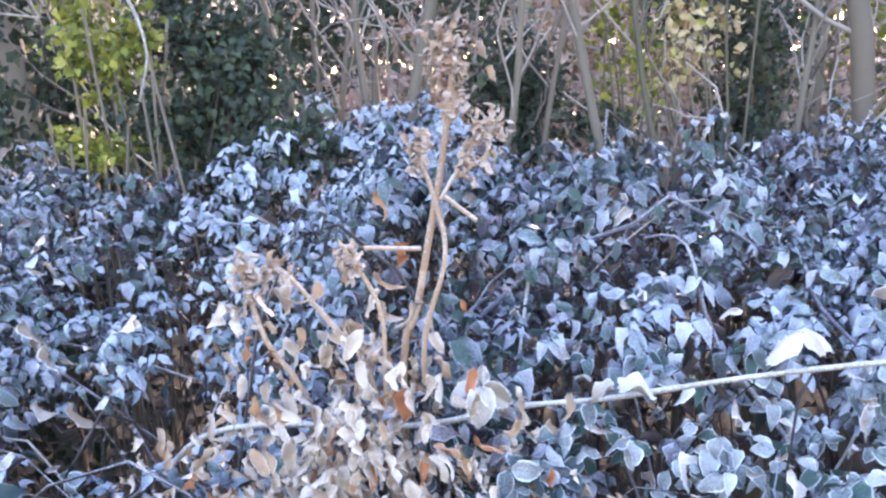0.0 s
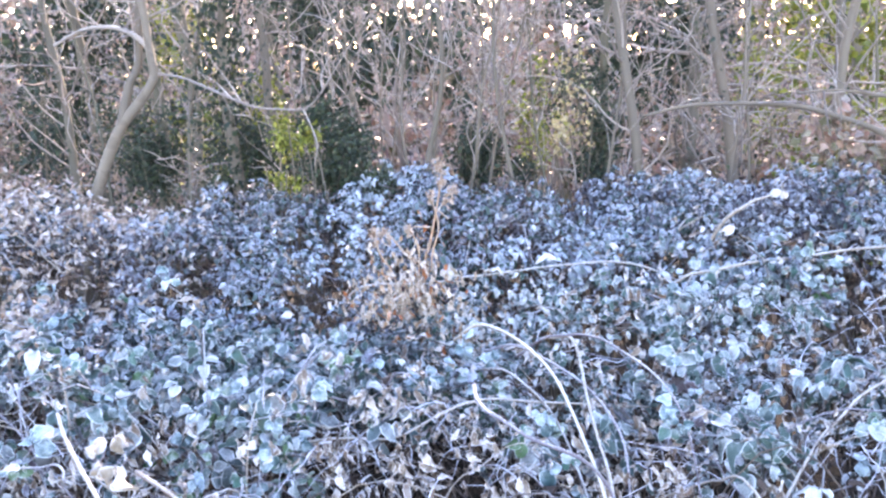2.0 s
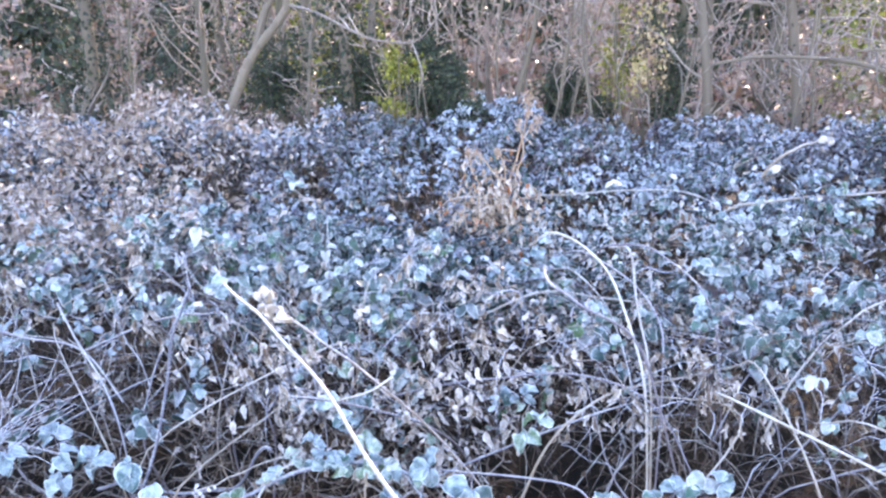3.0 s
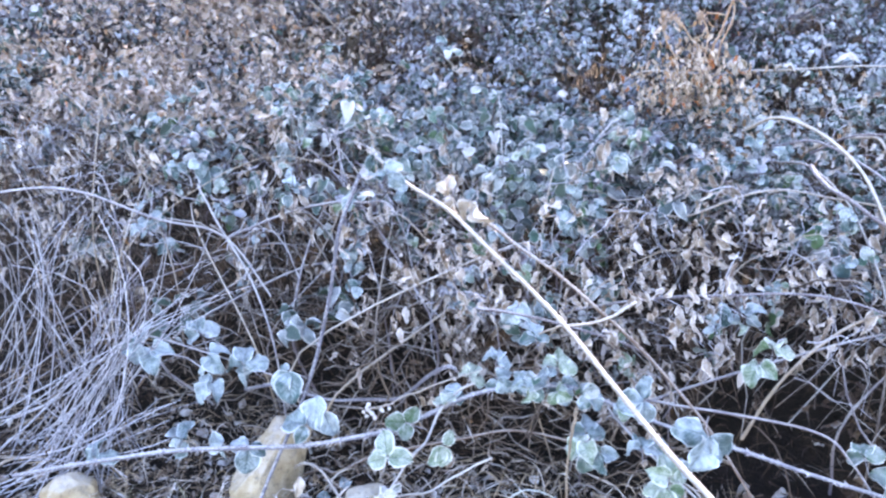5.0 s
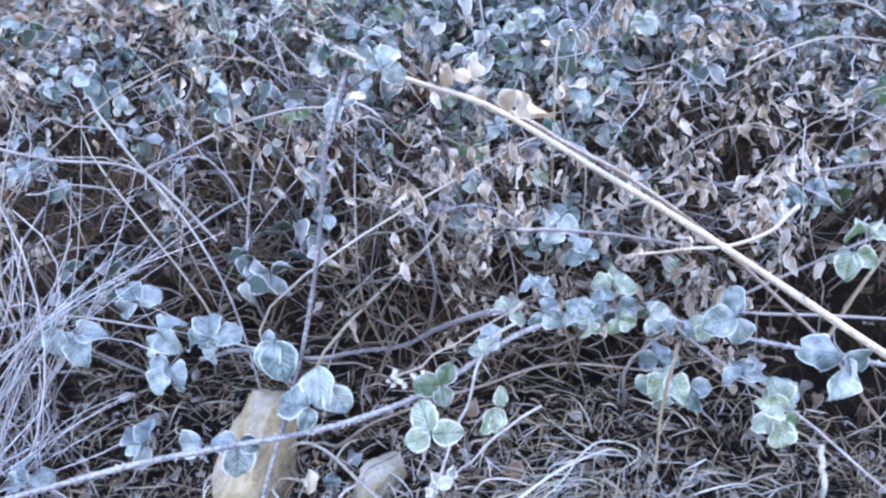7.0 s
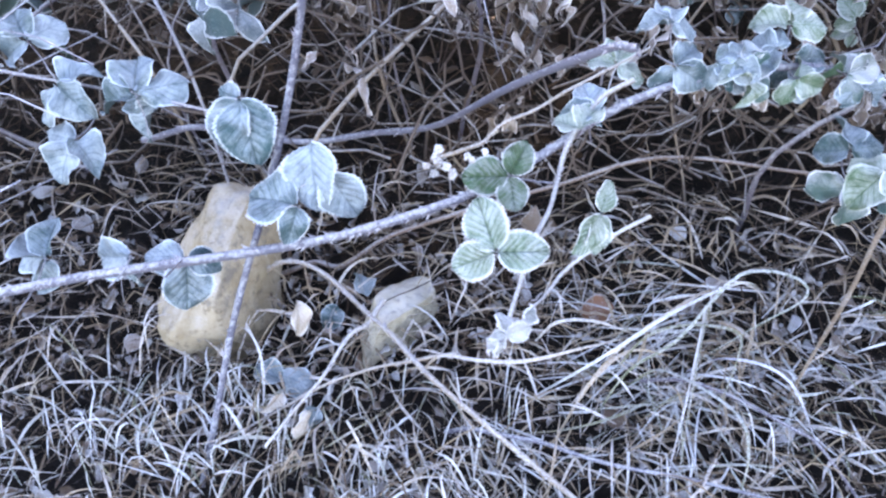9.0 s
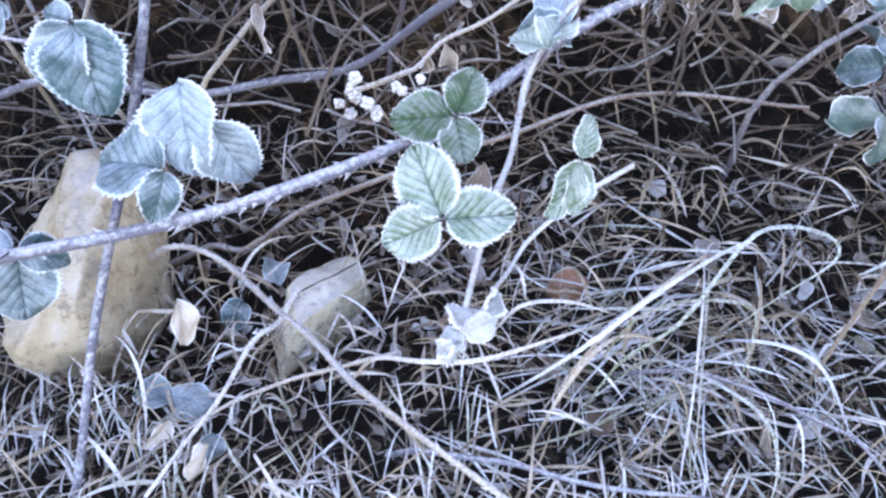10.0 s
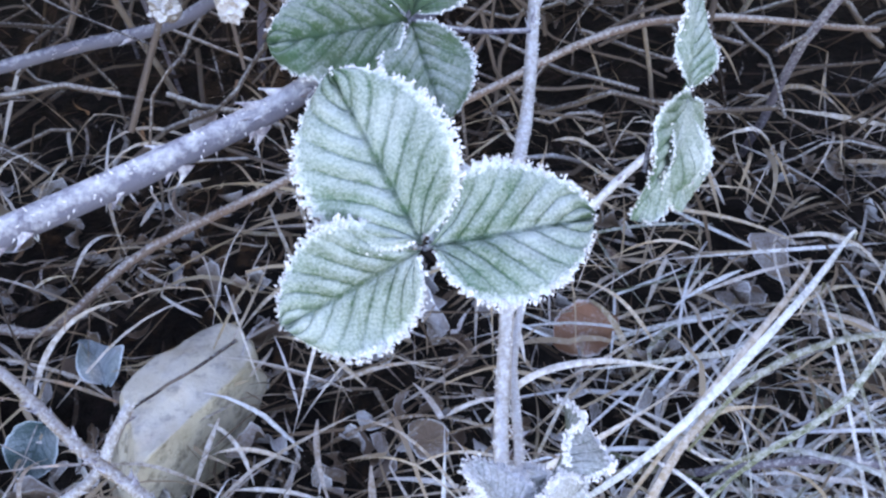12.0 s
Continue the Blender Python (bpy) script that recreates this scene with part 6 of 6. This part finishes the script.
stone("stone", (-0.558, 1.967, 0.035), (0.048, 0.094, 0.07), (-8, 8, -24), 9, M_FLINT, "smooth pale grey-buff stone in the grass", [((0.9, -0.35, 0.1), 0.36), ((-0.1, 0.1, 0.98), 0.55), ((-0.5, -0.85, 0.2), 0.6)])
stone("stone", (-1.33, 1.73, 0.04), (0.09, 0.07, 0.075), (0, 5, 20), 14, M_STONE, "pale limestone at the foot of the grass")


def loose_leaf(place, size, mat, normal, turn, label, kind="mid", i=0, narrow=1.0):
    n = unit(np.array(normal, float))
    ex = unit(np.array([1.0, 0, 0]) - n * n[0])
    ey = np.cross(n, ex)
    d = ex * math.cos(radians(turn)) + ey * math.sin(radians(turn))
    ob = new("fallen_leaf", shared_blade(kind, i, mat))
    ob.matrix_basis = Matrix.Translation(np.array(place) - d * size / 2) @ Matrix(axes_for(d[None], n[None])[0].tolist()).to_4x4() @ Matrix.Diagonal((size, size * narrow, size, 1))
    return tagged(ob, label, "leaf", "leaves in the grass")


M_REDLEAF = leaf_material("reddish_leaf", [(0.0, (0.26, 0.13, 0.08)), (1.0, (0.30, 0.15, 0.10))], -0.1, 0.0)
loose_leaf((-0.645, 1.826, 0.20), 0.055, M_WHITELEAF, (0.6, -0.5, 0.5), 290, "white withered leaf caught on a stem", "wavy", 1, 0.6)
loose_leaf((-0.685, 1.767, 0.08), 0.04, M_WHITELEAF, (0.7, -0.5, 0.5), 240, "white withered leaf caught on a twig", "wavy", 1, 0.55)
loose_leaf((-0.631, 1.739, 0.08), 0.045, M_WHITELEAF, (0.8, -0.4, 0.4), 265, "white withered leaf caught on a twig", "wavy", 2, 0.55)
loose_leaf((-0.25, 2.02, 0.062), 0.048, M_REDLEAF, (0.1, -0.5, 0.8), 200, "reddish brown leaf lying in the grass", "mid", 2)
loose_leaf((-0.626, 2.028, 0.05), 0.05, M_BLUE, (0.0, -0.3, 0.9), 110, "grey frosted leaf lying beside the stone", "crumple")
loose_leaf((-0.66, 1.958, 0.04), 0.04, M_BLUE, (0.2, -0.3, 0.9), 250, "grey frosted leaf lying beside the stone", "mid", 1)
loose_leaf((-0.723, 1.835, 0.05), 0.055, M_BLUE, (0.1, -0.3, 0.9), 160, "mauve frosted leaf lying in the grass", "fold")
loose_leaf((-0.68, 1.83, 0.05), 0.05, M_BLUE, (0.0, -0.3, 0.9), 350, "mauve frosted leaf lying in the grass", "mid", 2)
loose_leaf((-0.641, 1.771, 0.04), 0.045, M_BLUE, (0.0, -0.4, 0.9), 270, "mauve frosted leaf lying in the grass", "crumple", 1)


def dry_bunch(root, centre, size, n, mat, blade=(0.009, 0.02)):
    p = np.array(centre) + R.normal(0, 0.38, (n, 3)) * np.array(size)
    d = unit(R.normal(0, 1, (n, 3)) + np.array([0, 0, -0.3]))
    v, q, uv = spread(CURLED, axes_for(d, unit(R.normal(0, 1, (n, 3)))), p, R.uniform(*blade, n))
    quads_object("seed_head", v, q, mat, root, uv, "dry brown seed head")


# Dry tan and its frost carry the sun's warm pink in their colour.
M_DRY = leaf_material("sun_tinted_tan_leaf", [(0.0, (0.46, 0.30, 0.20)), (0.6, (0.56, 0.40, 0.30)), (1.0, (0.32, 0.18, 0.12))], -0.1, 0.4, frost=(0.80, 0.74, 0.70))


def build_dead_plant():
    root = new("dead_plant")
    for pts, r in (([(0.15, 3.42, 0.6), (0.165, 3.42, 0.997), (0.184, 3.42, 1.064), (0.203, 3.42, 1.141), (0.224, 3.42, 1.227), (0.243, 3.42, 1.321), (0.243, 3.42, 1.356)], 0.0048),
                   ([(0.19, 3.41, 0.99), (0.196, 3.41, 1.05), (0.224, 3.41, 1.134), (0.216, 3.41, 1.2), (0.199, 3.41, 1.256)], 0.0034),
                   ([(0.222, 3.42, 1.195), (0.25, 3.415, 1.235), (0.282, 3.41, 1.275)], 0.0028),
                   ([(0.137, 3.40, 1.149), (0.196, 3.42, 1.141)], 0.003),
                   ([(0.226, 3.42, 1.198), (0.261, 3.40, 1.173)], 0.003),
                   ([(-0.008, 3.40, 1.144), (0.014, 3.40, 1.049), (0.063, 3.40, 0.944), (0.1, 3.41, 0.6)], 0.0036),
                   ([(0.118, 3.39, 1.151), (0.149, 3.40, 1.078), (0.147, 3.40, 0.977), (0.14, 3.41, 0.7)], 0.003),
                   ([(0.02, 3.40, 1.132), (0.045, 3.40, 1.125), (0.09, 3.40, 1.067), (0.132, 3.40, 0.998), (0.15, 3.41, 0.8)], 0.0034)):
        line = curve_through(pts, 18)
        v, q = tubes(line[None], (r * (1 - 0.3 * np.linspace(0, 1, 18)))[None] if pts[0][2] < 1.0 else np.full((1, 18), r * 0.85), 7, 0.06)
        quads_object("stalk", v, q, M_STALK, root)
    for c, sz, n in (((0.238, 3.415, 1.345), (0.028, 0.02, 0.04), 60), ((0.243, 3.415, 1.30), (0.018, 0.015, 0.02), 20), ((0.282, 3.41, 1.27), (0.022, 0.02, 0.035), 46), ((0.26, 3.41, 1.235), (0.015, 0.015, 0.03), 20),
                     ((0.199, 3.41, 1.25), (0.014, 0.014, 0.03), 24), ((0.0, 3.40, 1.12), (0.02, 0.02, 0.05), 46), ((0.035, 3.40, 1.13), (0.03, 0.02, 0.012), 24), ((0.12, 3.39, 1.14), (0.014, 0.014, 0.03), 26), ((0.135, 3.39, 1.03), (0.014, 0.014, 0.03), 14)):
        dry_bunch(root, c, sz, n, M_DRY)
    tagged(root, "dead brown nettle-like plant with dry seed heads above the brambles", "plant")
    # withered bramble shoot with orange and cream leaves round its foot
    n = 1900
    left = R.randint(0, 10, n) < 6
    px = np.where(left, R.normal(-1.95, 0.42, n), R.normal(0.13, 0.12, n))
    py = np.where(left, R.normal(3.2, 0.22, n), R.normal(3.34, 0.07, n) - 0.5 * np.clip(px - 0.2, 0, 1))
    p = np.stack([px, py, np.where(left, canopy(px, py) + R.normal(0, 0.05, n), 0.94 + R.normal(0, 0.085, n) - 0.4 * np.abs(px - 0.1))], -1)
    d = unit(np.stack([R.normal(0, 0.5, n), R.normal(-0.2, 0.4, n), -np.ones(n)], -1))
    v, q, uv = spread(DROOPY + CURLED[:2], axes_for(d, unit(R.normal(0, 0.8, (n, 3)) + np.array([0, -0.8, 0.3]))), p, R.uniform(0.014, 0.036, n))
    ob = quads_object("withered_shoot_leaves", v, q, M_ORANGE, uv=uv)
    tagged(ob, "withered orange and cream leaves under the dead plant", "dead leaves", kind="stuff")
    # the white cane beside it
    c = cane([(-0.14, 3.42, 0.88), (-0.055, 3.41, 0.935), (0.164, 3.40, 0.945), (0.315, 3.40, 0.963), (0.469, 3.41, 0.976), (0.683, 3.42, 0.997), (0.9, 3.45, 0.98), (1.15, 3.5, 0.85)], 0.0038, M_FROSTCANE, "long white-frosted cane across the thicket", rime=260, taper=0.3)
    leaf_on(c, (0.258, 3.37, 1.0), 0.042, M_WHITELEAF, (0.05, -0.85, 0.4), 265, (0.26, 3.4, 0.965), "fold", ((0, 1.0), (-50, 0.9), (60, 0.85), (180, 0.5)), 60)
    leaf_on(c, (0.593, 3.40, 1.04), 0.042, M_WHITELEAF, (0.0, -0.1, 1.0), 190, (0.57, 3.42, 0.985), "droop", ((0, 1.0), (185, 0.9), (-90, 0.6), (120, 0.6)), 60)
    leaf_on(c, (0.40, 3.39, 0.985), 0.045, M_WHITELEAF, (0.0, -0.2, 0.95), 10, (0.36, 3.40, 0.965), "mid", ((0, 1.0), (180, 0.6)))
    cane([(1.0, 3.4, 0.92), (1.101, 3.4, 0.956), (1.4, 3.4, 1.01), (1.736, 3.4, 1.031), (2.1, 3.4, 0.95)], 0.006, M_PALE, "long white-frosted cane across the thicket", rime=160)
    cane([(1.1, 3.62, 0.9), (1.204, 3.6, 1.075), (1.29, 3.6, 1.15), (1.37, 3.6, 1.18)], 0.008, M_PALE, "thick white-frosted cane stub", rime=160)
    for p, s in (((1.40, 3.58, 1.2), 0.07), ((1.2, 3.4, 1.12), 0.08), ((0.811, 3.39, 1.075), 0.06), ((1.5, 3.4, 0.75), 0.06), ((-0.34, 3.37, 0.86), 0.06)):
        leaf_on(c, p, s * 0.5, M_WHITELEAF, (0, -0.1, 1.0), R.uniform(0, 360), None, "droop", rim=50)


R.seed(25)
build_dead_plant()


def bough(points, r, label):
    root = new("bough")
    line = curve_through(points, 24)
    v, q = tubes(line[None], (r * (1 - 0.6 * np.linspace(0, 1, 24)))[None], 8, 0.05)
    quads_object("limb", v, q, M_BARK, root)
    for k in range(7):
        i = R.randint(5, 22)
        e = line[i] + unit(R.normal(0, 1, 3) * np.array([1, 0.5, 1])) * R.uniform(0.1, 0.35)
        v, q = tubes(curve_through([line[i], (line[i] + e) / 2 + R.normal(0, 0.02, 3), e], 8)[None], np.linspace(0.004, 0.0015, 8)[None], 5)
        quads_object("twig", v, q, M_TWIG, root)
    return tagged(root, label, "branch", "low branches")


bough([(2.5, 4.1, 0.75), (2.15, 4.0, 1.12), (1.864, 3.95, 1.331), (1.725, 3.95, 1.396), (1.519, 3.95, 1.46), (1.188, 3.95, 1.481), (0.976, 3.95, 1.448)], 0.015, "low bare branch reaching over the brambles")
bough([(2.1, 3.75, 1.35), (1.9, 3.72, 1.47), (1.764, 3.7, 1.495), (1.601, 3.7, 1.523), (1.47, 3.7, 1.52)], 0.01, "frosted low branch with hanging leaves over the brambles")
